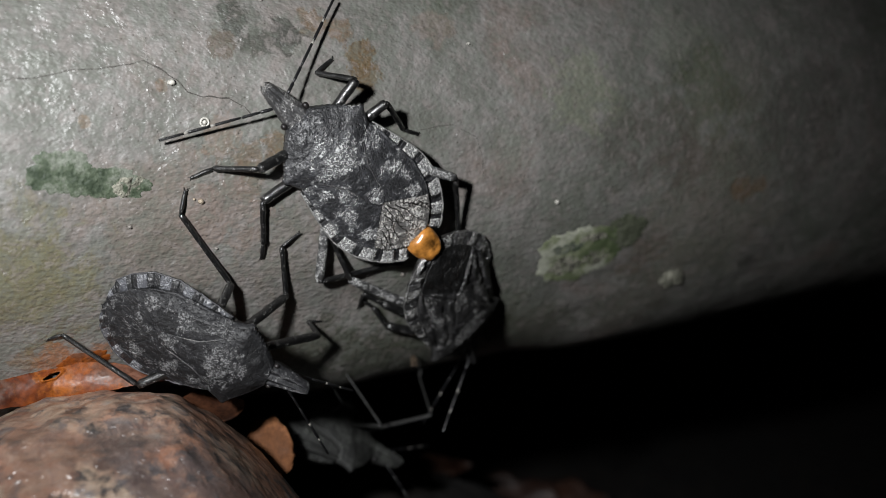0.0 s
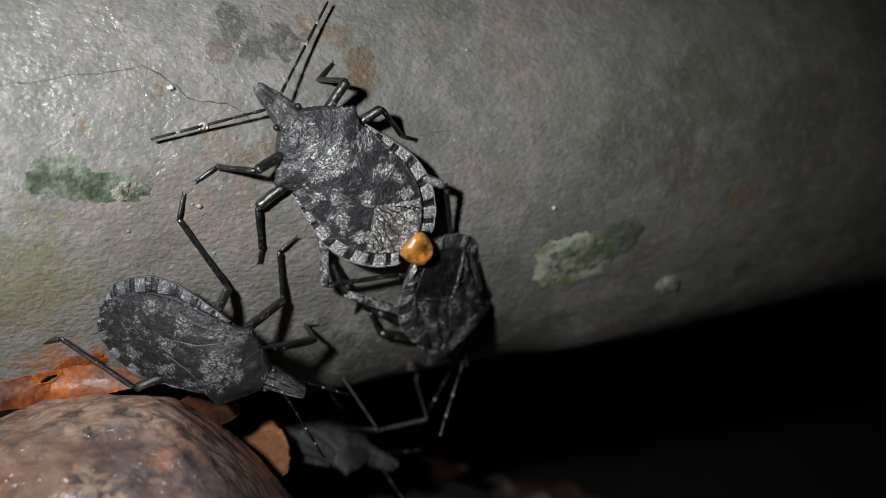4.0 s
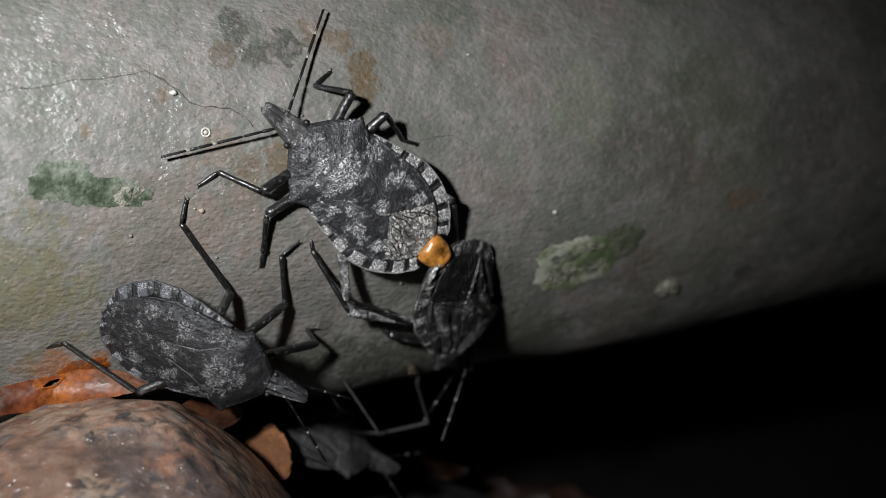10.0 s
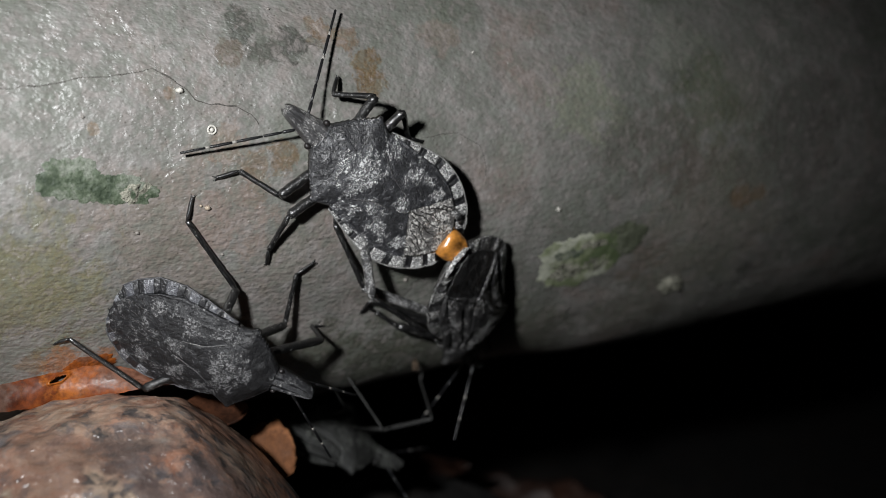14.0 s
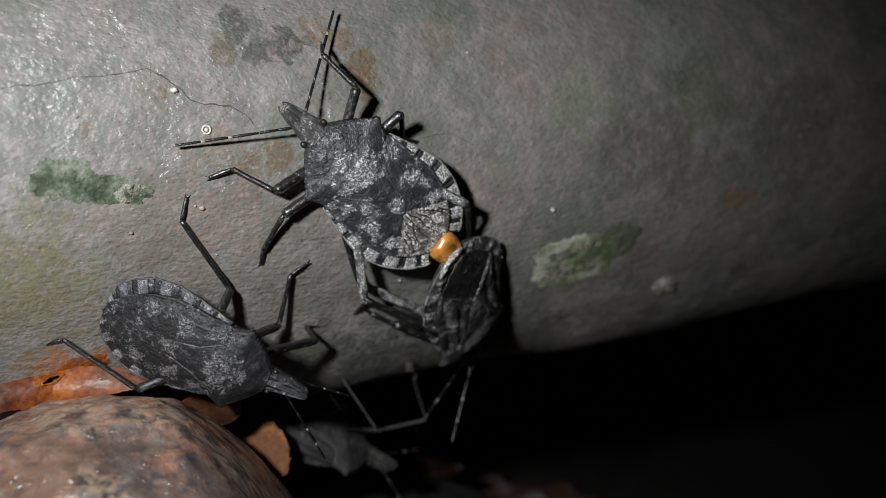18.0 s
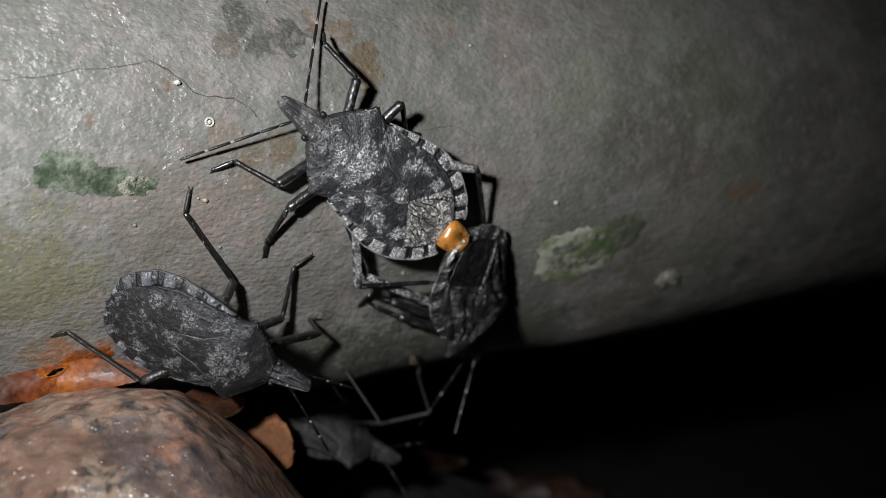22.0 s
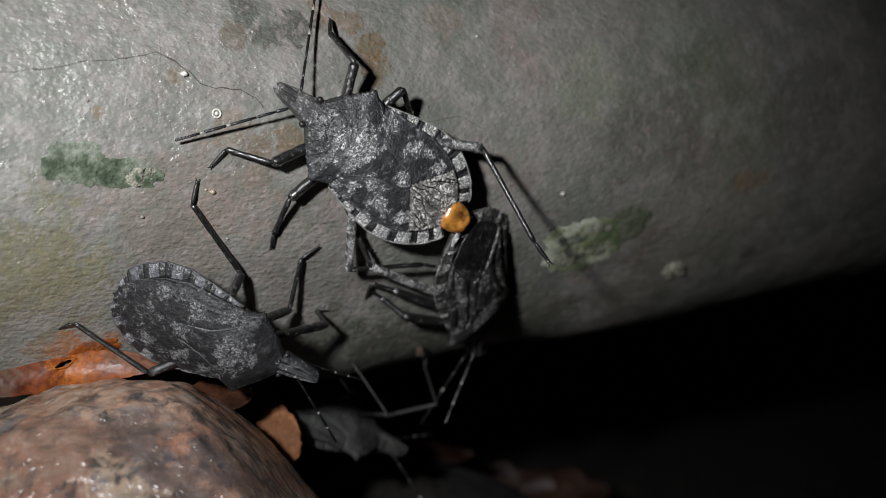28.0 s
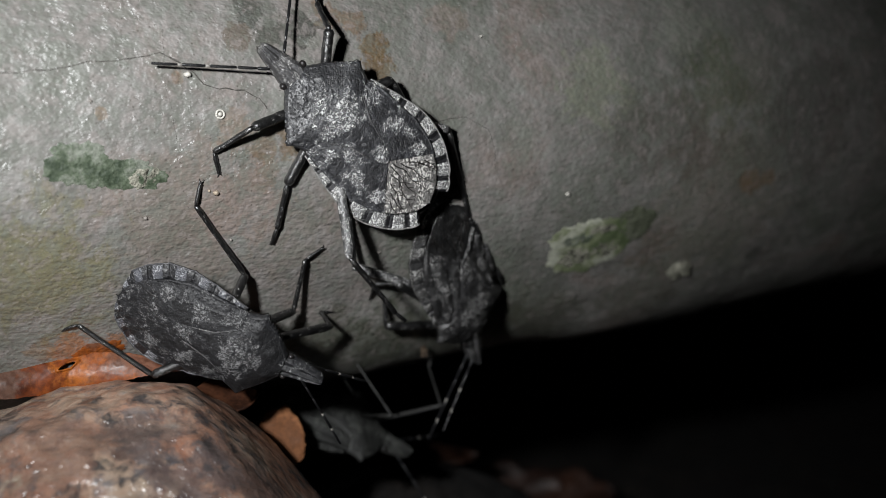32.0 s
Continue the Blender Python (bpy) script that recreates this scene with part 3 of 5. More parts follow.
# ---- things on the log ----
def lichen(s0, a0, length, height, seed, lean=0.0, lift=0.35):
    """A ragged crust on the bark."""
    rings, spokes = 22, 90
    verts, faces = [], []
    for j in range(rings + 1):
        f = j / rings
        for i in range(spokes):
            t = 2 * math.pi * i / spokes
            c, q = math.cos(t), math.sin(t)
            r = f * (1 + 0.30 * wob(c * 1.6, q * 1.6, seed, 1.0) + 0.16 * wob(c * 5, q * 5, seed, 1.0) + 0.07 * wob(c * 15, q * 15, seed, 1.0))
            x, y = length * r * c, height * r * q
            ds, da = x, (y + lean * x) / RADIUS
            z = lift * (1 - f ** 5) * (0.55 + 0.9 * abs(wob(x, y, seed, 1.1)) + 0.5 * wob(x, y, seed, 3.0)) - (0.12 if j == rings else 0.0)
            verts.append(log_point(s0 + ds, a0 + da, z))
    for j in range(rings):
        for i in range(spokes):
            k = (i + 1) % spokes
            faces.append((j * spokes + i, j * spokes + k, (j + 1) * spokes + k, (j + 1) * spokes + i))
    return verts, faces


def lichen_patch(lobes, label):
    """A crust of overlapping lobes: along, round, length, height, seed, lean, lift, material."""
    patch = new("lichen_patch")
    patch.empty_display_size = 0.002
    for s0, a0, length, height, seed, lean, lift, mat in lobes:
        part("lobe", lichen(s0, a0, length, height, seed, lean, lift), mat, patch)
    return tagged(patch, label, "lichen", "lichen on the log")


lichen_patch([(-51.8, -0.235, 2.9, 1.9, 1.0, 0.0, 0.06, LICHEN), (-47.6, -0.275, 3.1, 1.5, 4.0, -0.1, 0.06, LICHEN), (-49.9, -0.265, 1.9, 1.2, 6.0, 0.0, 0.09, LICHEN), (-46.3, -0.285, 1.5, 0.9, 15.0, 0.1, 0.08, LICHEN_GREY)], "green-grey crusty lichen patch on the bark")
lichen_patch([(3.4, -0.67, 5.6, 4.3, 7.0, 0.05, 0.07, LICHEN_PALE), (1.6, -0.64, 2.5, 0.9, 3.0, 0.12, 0.10, LICHEN), (4.6, -0.60, 2.0, 0.6, 17.0, 0.06, 0.13, LICHEN_GREY), (2.0, -0.735, 2.8, 1.5, 5.0, 0.0, 0.10, LICHEN_GREY), (5.6, -0.70, 2.4, 1.3, 21.0, 0.0, 0.09, LICHEN_GREY)], "pale green oval lichen patch on the bark")
lichen_patch([(8.3, -0.585, 2.8, 2.1, 9.0, 0.1, 0.05, MOSS), (9.3, -0.63, 1.6, 1.3, 11.0, 0.1, 0.06, MOSS)], "dim green mossy lichen patch on the bark")
lichen_patch([(18.4, -0.865, 1.6, 1.4, 12.0, 0.0, 0.45, LICHEN_GREY), (19.3, -0.875, 0.9, 0.8, 13.0, 0.0, 0.5, LICHEN_GREY)], "small grey lichen spot on the bark")


def crack(path, radius, seed):
    pts, rad = [], []
    for (s0, a0), (s1, a1) in zip(path, path[1:]):
        n = max(3, int(math.hypot(s1 - s0, (a1 - a0) * RADIUS) / 0.25))
        for i in range(n):
            f = i / n
            s_, a_ = s0 + (s1 - s0) * f, a0 + (a1 - a0) * f
            s_ += 0.16 * wob(s_, a_ * 28, seed, 1.2)
            a_ += 0.006 * wob(s_, a_ * 28, seed, 0.9)
            pts.append(log_point(s_, a_, -0.45 * radius))
            rad.append(radius * (0.6 + 0.7 * abs(wob(s_, a_ * 28, seed, 0.8)) * 2))
    return tube(pts, rad, 6)


LOG_CRACKS_AND_GAP = [
    ([(-62.0, 0.02), (-56.1, 0.039), (-53.5, 0.046), (-50.3, 0.066), (-47.0, 0.076), (-44.3, 0.096), (-42.7, 0.061), (-41.7, 0.034), (-40.8, -0.001), (-39.3, -0.019), (-37.3, -0.024), (-35.8, -0.048), (-35.0, -0.093)], 0.062),
    ([(-18.6, -0.14), (-14.5, -0.127), (-12.0, -0.173), (-11.1, -0.245), (-11.0, -0.328)], 0.035),
    # black line that paints the shade in the gap above the dead leaf
    ([(-58.0, -1.06), (-55.8, -1.051), (-54.3, -1.03), (-53.0, -0.988), (-51.75, -0.979), (-49.9, -1.005), (-47.8, -1.007), (-45.5, -1.028), (-43.9, -1.078)], 0.2),
    ([(-43.9, 0.167), (-44.2, 0.009), (-43.7, -0.078), (-43.3, -0.182)], 0.013),
]
for k, (path, radius) in enumerate(LOG_CRACKS_AND_GAP):
    part("crack", crack(path, radius, k * 3.0), GAP_SHADE if radius > 0.1 else CRACK, the_log, "thin dark crack in the bark")


def crumb(s_, a_, r, name, label, mat, seed):
    verts, faces = ball((0, 0, 0), (1, 1, 1), 14, 9)
    p = log_point(s_, a_, r * 0.4)
    out = [(p[0] + x * r * (1 + 0.3 * wob(x, y, z, 2, seed)), p[1] + y * r * (1 + 0.3 * wob(x, y, z, 2, seed)), p[2] + z * r * (0.8 + 0.3 * wob(x, y, z, 2, seed))) for x, y, z in verts]
    return tagged(part(name, (out, faces), mat), label, name.replace("_", " "))


def ring(s_, a_, r, thick, mat):
    """A little pale ring with a bead in it, lying on the bark."""
    c = Vector(log_point(s_, a_, 0.1))
    n = (c - Vector(log_point(s_, a_, -3))).normalized()
    u = n.orthogonal().normalized()
    w = n.cross(u)
    pts = [tuple(c + (u * math.cos(t) + w * math.sin(t)) * r) for t in [2 * math.pi * i / 24 for i in range(25)]]
    egg = tagged(part("insect_egg", tube(pts, [thick] * 25, 6), mat), "tiny pale round insect egg stuck to the bark", "egg")
    part("cap", ball(tuple(c), (r * 0.55, r * 0.55, r * 0.55), 14, 9), mat, egg)


ring(-39.5, -0.097, 0.36, 0.10, CRUMB)
crumb(-42.2, 0.026, 0.33, "wood_crumb", "small white crumb on the bark", CRUMB, 1)
crumb(-39.8, -0.348, 0.26, "wood_crumb", "small pale crumb on the bark", CRUMB_TAN, 2)
crumb(-40.4, -0.34, 0.13, "wood_crumb", "small pale crumb on the bark", CRUMB_TAN, 3)
for s_, a_, r_, seed_ in [(-30.5, -0.05, 0.16, 6), (-33.0, 0.3, 0.14, 7), (-26.0, -0.45, 0.17, 8), (-46.0, -0.42, 0.18, 9), (-50.5, -0.05, 0.15, 10), (-22.5, -0.62, 0.15, 11), (-18.0, -0.7, 0.2, 12), (-15.5, -0.66, 0.14, 13), (-11.5, -0.62, 0.16, 14), (-38.0, -0.52, 0.15, 15)]:
    crumb(s_, a_, r_, "wood_crumb", "tiny grey grain of grit on the bark", GRIT, seed_)
crumb(-1.8, -0.428, 0.24, "wood_crumb", "tiny white crumb on the bark", CRUMB, 4)
crumb(-12.1, 0.159, 0.15, "wood_crumb", "tiny white crumb on the bark", CRUMB, 5)


# ---- dead leaves ----
def blade(fn, nu, nv, thick, keep=None):
    """A leaf blade fn(u, v) with a little thickness; keep(u, v) false leaves a hole."""
    verts, faces = [], []
    for side in (0, 1):
        for j in range(nv + 1):
            for i in range(nu + 1):
                p = Vector(fn(i / nu, j / nv))
                e = 0.002
                du = Vector(fn(i / nu + e, j / nv)) - p
                dv = Vector(fn(i / nu, j / nv + e)) - p
                verts.append(tuple(p - du.cross(dv).normalized() * thick * side))
    w, n = nu + 1, (nu + 1) * (nv + 1)
    kept = {(i, j) for j in range(nv) for i in range(nu) if keep is None or keep((i + 0.5) / nu, (j + 0.5) / nv)}
    for i, j in kept:
        a = j * w + i
        faces += [(a, a + 1, a + w + 1, a + w), (n + a, n + a + w, n + a + w + 1, n + a + 1)]
        for (di, dj), (p, q) in (((0, -1), (a, a + 1)), ((1, 0), (a + 1, a + w + 1)), ((0, 1), (a + w + 1, a + w)), ((-1, 0), (a + w, a))):
            if (i + di, j + dj) not in kept:
                faces.append((p, n + p, n + q, q))
    return verts, faces


LEAF_TOP = [(-46.0, -13.4), (-42.0, -12.8), (-39.5, -12.2), (-37.0, -11.7), (-34.5, -11.4), (-32.0, -11.3), (-29.6, -11.6), (-27.6, -12.2), (-25.6, -12.9)]
LEAF_FOOT = [(-46.0, -15.6), (-42.0, -15.4), (-39.5, -15.1), (-37.0, -15.0), (-34.5, -14.85), (-32.0, -14.3), (-29.6, -13.7), (-27.6, -13.2), (-25.6, -13.0)]


def hole(u, v):
    """Under 1 inside the hole that something has eaten into the leaf."""
    return ((u - 0.51) / 0.032) ** 2 + ((v - 0.74 - (u - 0.51) * 2.2) / 0.075) ** 2


def curled(u, v):
    x = -46.0 + 20.4 * u
    hi, lo = table(LEAF_TOP, x), table(LEAF_FOOT, x)
    z = lo + (hi - lo) * v + 0.16 * wob(x, v * 4, 0, 0.6) + 0.10 * wob(x, v * 3, 3, 2.2)
    belly = math.sin(math.pi * min(1.0, max(0.0, 0.12 + 0.62 * v)))
    y = 1.0 - belly * 0.28 * (hi - lo) + 0.9 * (v - 0.5) + 1.3 * (x + 38) / 12 - 0.4 * max(0.0, -35.5 - x) + 0.35 * wob(x, v * 2, 5, 0.25)
    y -= 0.22 * math.exp(-((hole(u, v) - 1.2) / 0.8) ** 2)
    return (x + 0.12 * wob(x, v * 5, 9, 0.8), y, z)


leaf = tagged(part("dead_leaf", blade(curled, 240, 80, 0.16, lambda u, v: hole(u, v) > 1), LEAF), "curled shiny orange-brown dead leaf with a small hole", "leaf", "dead leaves")


def flap(cx, cy, cz, wx, wz, turn, seed, tip=0.0):
    """A ragged standing scrap of leaf."""
    def fn(u, v):
        x, z = (u - 0.5) * wx * (1 - tip * v) * (1 + 0.12 * wob(v * 3, seed, 0, 1)), (v - 0.5) * wz * (1 + 0.2 * wob(u * 3, seed, 4, 1))
        y = 0.12 * wx * math.sin(u * 3 + seed) + 0.5 * wob(u * 2, v * 2, seed, 1)
        c, q = math.cos(turn), math.sin(turn)
        return (cx + x * c - y * q, cy + x * q + y * c, cz + z)
    return blade(fn, 16, 16, 0.15)


def lying(cx, cy, cz, rx, ry, tilt, seed):
    """A ragged leaf lying down, tilted towards the viewer."""
    def fn(u, v):
        t = (u - 0.5) * 2
        w = (1 - abs(t) ** 1.6) ** 0.7 * (1 + 0.45 * wob(t * 2.2, v * 2, seed, 1)) + 0.06 * wob(t * 9, seed, v * 3, 1)
        x, y = t * rx, (v - 0.5) * 2 * ry * (abs(w) + 0.03) + 0.35 * ry * t * wob(seed, t, 0, 0.8)
        z = 0.25 * ry * abs(v - 0.5) + 0.8 * wob(x, y, seed, 0.25)
        return (cx + x, cy + y * math.cos(tilt) - z * math.sin(tilt), cz + y * math.sin(tilt) + z * math.cos(tilt))
    return blade(fn, 24, 14, 0.2)


tagged(part("dead_leaf", lying(-17.9, 13.5, -21.4, 2.5, 3.4, 1.15, 2.0), LEAF_TAN), "torn tan-orange leaf scrap behind the stone", "leaf", "dead leaves")
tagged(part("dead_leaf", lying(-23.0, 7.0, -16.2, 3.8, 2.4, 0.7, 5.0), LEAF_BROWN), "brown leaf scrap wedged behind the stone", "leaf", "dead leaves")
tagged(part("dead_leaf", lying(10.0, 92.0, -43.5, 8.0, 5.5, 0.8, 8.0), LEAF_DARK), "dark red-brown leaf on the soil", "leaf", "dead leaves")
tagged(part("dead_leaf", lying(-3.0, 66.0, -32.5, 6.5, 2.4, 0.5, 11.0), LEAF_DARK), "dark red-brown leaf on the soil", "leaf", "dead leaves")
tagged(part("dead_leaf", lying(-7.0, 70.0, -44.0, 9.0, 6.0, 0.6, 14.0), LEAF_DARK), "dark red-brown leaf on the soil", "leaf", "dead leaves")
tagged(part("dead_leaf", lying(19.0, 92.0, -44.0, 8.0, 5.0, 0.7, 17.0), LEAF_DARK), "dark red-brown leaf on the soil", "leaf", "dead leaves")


tagged(part("dead_leaf", flap(-3.5, 22.0, -13.2, 0.9, 1.1, 0.3, 23.0, 0.7), LEAF_DULL), "small tan leaf scrap hanging under the log", "leaf", "dead leaves")


def bark_flake(s0, a0, length, height, seed, mat, label):
    return tagged(part("bark_flake", lichen(s0, a0, length, height, seed, 0.1, 0.12), mat), label, "bark flake")


bark_flake(-49.0, -0.945, 2.6, 1.1, 21.0, LEAF, "thin orange flake of bark above the dead leaf")

# ---- shield bugs ----
OUTER = [(4.55, 1.3), (5.0, -0.4), (5.45, -2.3), (5.85, -4.6), (5.5, -7.2), (4.4, -9.5), (3.1, -11.0), (2.0, -11.7)]
INNER = [(4.3, 1.3), (4.55, -0.6), (4.8, -2.3), (4.85, -4.5), (4.35, -6.7), (3.4, -8.5), (2.35, -9.7), (1.5, -10.4)]
OUTER_ROUND = OUTER[:5] + [(4.2, -9.2), (2.6, -10.6), (0.9, -11.2)]
INNER_ROUND = INNER[:5] + [(3.2, -8.5), (2.0, -9.7), (0.8, -10.5)]
WING = [(-10.7, 0.05), (-10.4, 1.1), (-9.8, 2.0), (-8.6, 3.15), (-6.6, 4.25), (-4.4, 4.8), (-2.2, 4.7), (0, 4.6), (1.2, 4.4), (2.2, 4.1), (2.6, 4.05)]
CREST = [(-11, 1.7), (-9, 2.1), (-5, 2.7), (-1, 3.0), (2.4, 3.1), (4.5, 2.5), (6.4, 1.85), (8, 1.7), (11, 1.45)]
RIM = [(-11, 1.2), (-5, 1.35), (2, 1.5), (3.4, 1.6), (4.4, 1.4), (6.4, 1.0), (8, 0.85), (11, 0.85)]
PRONOTUM = [(1.7, 4.3), (2.2, 4.45), (2.8, 4.66), (3.2, 4.95), (3.45, 4.9), (3.7, 4.55), (4.0, 4.22), (4.5, 3.78), (5.0, 3.3), (5.6, 2.62), (6.1, 1.95), (6.35, 1.6), (6.55, 1.4)]
SCUTELLUM = [(-4.6, 0.08), (-4.4, 0.45), (-3.8, 0.8), (-2.4, 1.05), (-0.6, 1.55), (1.2, 2.6), (2.3, 3.3)]


def dome(x, y, w):
    c, e = table(CREST, y), table(RIM, y)
    return e + (c - e) * max(0.0, 1 - (x / max(w, 0.01)) ** 2) ** 0.75


def along(rows, s):
    k = s * (len(rows) - 1)
    i = min(int(k), len(rows) - 2)
    f = k - i
    return rows[i][0] * (1 - f) + rows[i + 1][0] * f, rows[i][1] * (1 - f) + rows[i + 1][1] * f


def limb(length, r0, r1, bulge=0.0, n=10, steps=16, claws=False, knob=0.0):
    """A limb along +y from the origin, thicker at its far joint by knob."""
    pts, rad = [], []
    for i in range(steps + 1):
        f = i / steps
        pts.append((0.10 * r0 * wob(i, length, 3, 0.5), length * f, 0.10 * r0 * wob(i, length, 0, 0.5)))
        r = (r0 + (r1 - r0) * f) * (1 + bulge * math.sin(math.pi * f) + 0.07 * wob(i, length, 7, 1.3))
        r *= 1 + knob * math.exp(-((1 - f) * length / 0.45) ** 2) - 0.22 * math.exp(-(f * length / 0.5) ** 2)
        rad.append(r)
    rad[0] *= 0.75
    rad[-1] *= 0.7
    geo = tube(pts, rad, n)
    if claws:
        geo = join(geo, ball((0, length * 0.93, -0.02), (r1 * 1.25, r1 * 1.5, r1 * 1.1), 10, 6))
        for s in (-1, 1):
            geo = join(geo, tube([(0, length * 0.95, 0), (s * 0.14, length * 1.06, 0.02), (s * 0.22, length * 1.15, -0.1)], [0.07, 0.055, 0.02], 5))
    return geo


HIPS = {"front": (1.5, 4.2, 0.5), "mid": (1.8, 1.9, 0.5), "hind": (2.0, -0.4, 0.5)}
TAILS = []


def capsule():
    """The squarish blunt tail end."""
    verts, faces = ball((0, 0, 0), (1, 1, 1), 40, 24)
    out = []
    for x, y, z in verts:
        k = (abs(x) ** 2.7 + abs(y) ** 2.7 + abs(z) ** 2.7) ** (-1 / 2.7)
        x, y, z = x * k, y * k, z * k
        dent = 0.12 * math.exp(-((x - 0.35) / 0.2) ** 2 - ((y + 0.3) / 0.35) ** 2) if z > 0 else 0.0
        out.append((x * 1.5 * (1 + 0.2 * y), -11.75 + 1.7 * y, 1.3 + (z - dent) * 1.15 + 0.06 * wob(x, y, z, 2.5, 3)))
    return out, faces


def body_parts(bug, dark, amber, film_mat, in_shade):
    pale_mat = PALE_PLATE if amber else GREY_PLATE
    outer, inner = (OUTER, INNER) if amber else (OUTER_ROUND, INNER_ROUND)
    shell = SHELL_SHADED if in_shade else SHELL_DARK if dark else SHELL if amber else SHELL_MID
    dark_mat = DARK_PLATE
    if in_shade:
        pale_mat = dark_mat = SHELL_SHADED
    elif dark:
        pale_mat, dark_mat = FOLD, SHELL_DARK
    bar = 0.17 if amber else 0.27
    ridge_mat = shell if in_shade else FOLD if dark else EDGE if amber else EDGE_DIM
    seam_mat = shell if in_shade else HEAD
    part("abdomen", ball((0, -3.2, 0.75), (5.1, 8.3, 1.0), 28, 14), BELLY, bug, "dark grey underside of the body")
    part("thorax", ball((0, 3.2, 0.7), (3.5, 3.3, 1.0), 24, 12), BELLY, bug)
    if amber:
        TAILS.append(part("tail_capsule", capsule(), AMBER, bug, "glossy amber-orange tip of the abdomen"))

    def pron(u, v):
        y = 1.7 + 4.85 * v
        w = table(PRONOTUM, y)
        x = (2 * u - 1) * w
        y -= 0.35 * (1 - (x / 4.6) ** 2) * (1 - v)
        z = dome(x, y, w * 1.02) + 0.05 * wob(x, y, 0, 1.3) + 0.04 * wob(x, y, 0, 3.2)
        edge = abs(2 * u - 1)
        if edge > 0.985 and 0.3 < v < 0.98:
            x *= 1 + 0.016 * (1 if int(v * 30) % 2 else -0.6)
        z += 0.18 * math.exp(-((abs(x) - 1.3) / 0.55) ** 2 - ((y - 5.2) / 0.5) ** 2)
        z += 0.10 * math.exp(-((abs(x) - table(PRONOTUM, y) + 0.25) / 0.16) ** 2)
        return (x, y, z + 0.13 - 0.12 * max(0.0, 1 - v / 0.05))
    part("pronotum", slab(pron, 64, 60, 0.45), shell, bug)

    def scut(u, v):
        y = -4.6 + 6.9 * v
        w = table(SCUTELLUM, y)
        x = (2 * u - 1) * w
        z = dome(x, y, 4.6) + 0.06 + 0.09 * (1 - (2 * u - 1) ** 4) + 0.08 * wob(x, y, 3, 1.5) + 0.05 * wob(x, y, 0, 4)
        return (x, y, z)
    plate_ = part("scutellum", slab(scut, 36, 70, 0.35), shell, bug)
    for s in (-1, 1):
        edge = [(s * (table(SCUTELLUM, y) + 0.02), y, dome(table(SCUTELLUM, y), y, 4.6) + 0.12) for y in np.linspace(-3.4, 1.5, 24)]
        part("ridge", tube(edge, [(0.065 + 0.03 * wob(i, s, 0, 0.9)) * min(1.0, (i + 1) / 5, (24 - i) / 5) for i in range(24)], 6), seam_mat, plate_)
    for s in (-1, 1):
        def wing(u, v):
            y = -7.9 + 10.1 * v
            inner = max(table(SCUTELLUM, y) - 0.12, 0.12) if y > -4.6 else 0.12 + (-4.6 - y) * 1.1
            outer = table(WING, y)
            inner = min(inner, outer - 0.05)
            x = inner + (outer - inner) * u
            z = dome(x, y, 5.2 - 0.9 * min(1.0, max(0.0, (y + 0.6) / 2.4))) + 0.05 - 0.10 * max(0.0, (y - 1.2)) + 0.07 * wob(x * s, y, 5, 1.4) + 0.05 * wob(x * s, y, 0, 4.5)
            z += 0.07 * math.exp(-((u - 0.62) / 0.04) ** 2) + 0.09 * math.exp(-((u - 0.97) / 0.03) ** 2)
            if dark:
                z += 0.13 * math.sin(u * 16 + 1.5 * wob(u * 2, y, s, 0.4)) + 0.12 * wob(x * 1.5, y * 0.35, s, 1.6)
            return (s * x, y, z)
        part("forewing", slab(wing, 40, 76, 0.25), shell, bug)

    def film(u, v):
        y = -10.9 + 6.4 * v
        w = table(WING, y) - 0.03
        if y > -8.0:
            w = min(w, 0.35 + (-4.5 - y) * 1.1)
        x = (2 * u - 1) * w
        return (x, y, dome(x, y, 5.2) - 0.02 + 0.07 * wob(x, y, 9, 1.1) + 0.05 * wob(x, y, 9, 3))
    mem = part("membrane", slab(film, 40, 40, 0.12), film_mat, bug, "pale wing membrane with dark branching veins" if amber else "dark wing membrane with fine veins")

    def vein(x, y, heading, length, r, seed):
        pts, rad = [], []
        for i in range(12):
            f = i / 11
            pts.append((x, y, dome(x, y, 5.2) + 0.035))
            rad.append(r * (1 - 0.65 * f))
            turn = heading + 0.75 * wob(f * 4, seed, 0, 1.0)
            x, y = x + math.sin(turn) * length / 11, y - math.cos(turn) * length / 11
        part("vein", tube(pts, rad, 5), VEIN, mem)
        return pts

    stout = 0.058 if amber else 0.045
    for s in (-1, 1):
        for k, (x0, y0, heading, length) in enumerate([(0.15, -5.0, 0.05, 5.2), (0.7, -5.6, 0.25, 4.3), (1.3, -6.2, 0.30, 3.5), (1.9, -6.8, 0.30, 2.6), (2.5, -7.4, 0.25, 1.7)]):
            pts = vein(s * x0, y0, s * heading, length, stout, k * 2.3 + s)
            for j, at in enumerate((3, 6, 8)):
                lean = s * heading + (0.75 if (j + k) % 2 else -0.75)
                vein(pts[at][0], pts[at][1], lean, length * (0.26 - 0.05 * j), stout * 0.65, k * 3.1 + j * 5.7 + s)
    # banded rim plates of the abdomen
    edges = np.linspace(0.0, 1.0, 8)
    for s in (-1, 1):
        bead = []
        for i in range(7):
            a, b = edges[i], edges[i + 1]
            d = (b - a) * bar
            for lo, hi, mat, nm in ((a, a + d, dark_mat, "dark_rim_plate"), (a + d, b - d, pale_mat, "pale_rim_plate"), (b - d, b, dark_mat, "dark_rim_plate")):
                def plate(u, v):
                    t = lo + (hi - lo) * v
                    ox, oy = along(outer, t)
                    ix, iy = along(inner, t)
                    f = (t - a) / (b - a)
                    ix -= 0.35
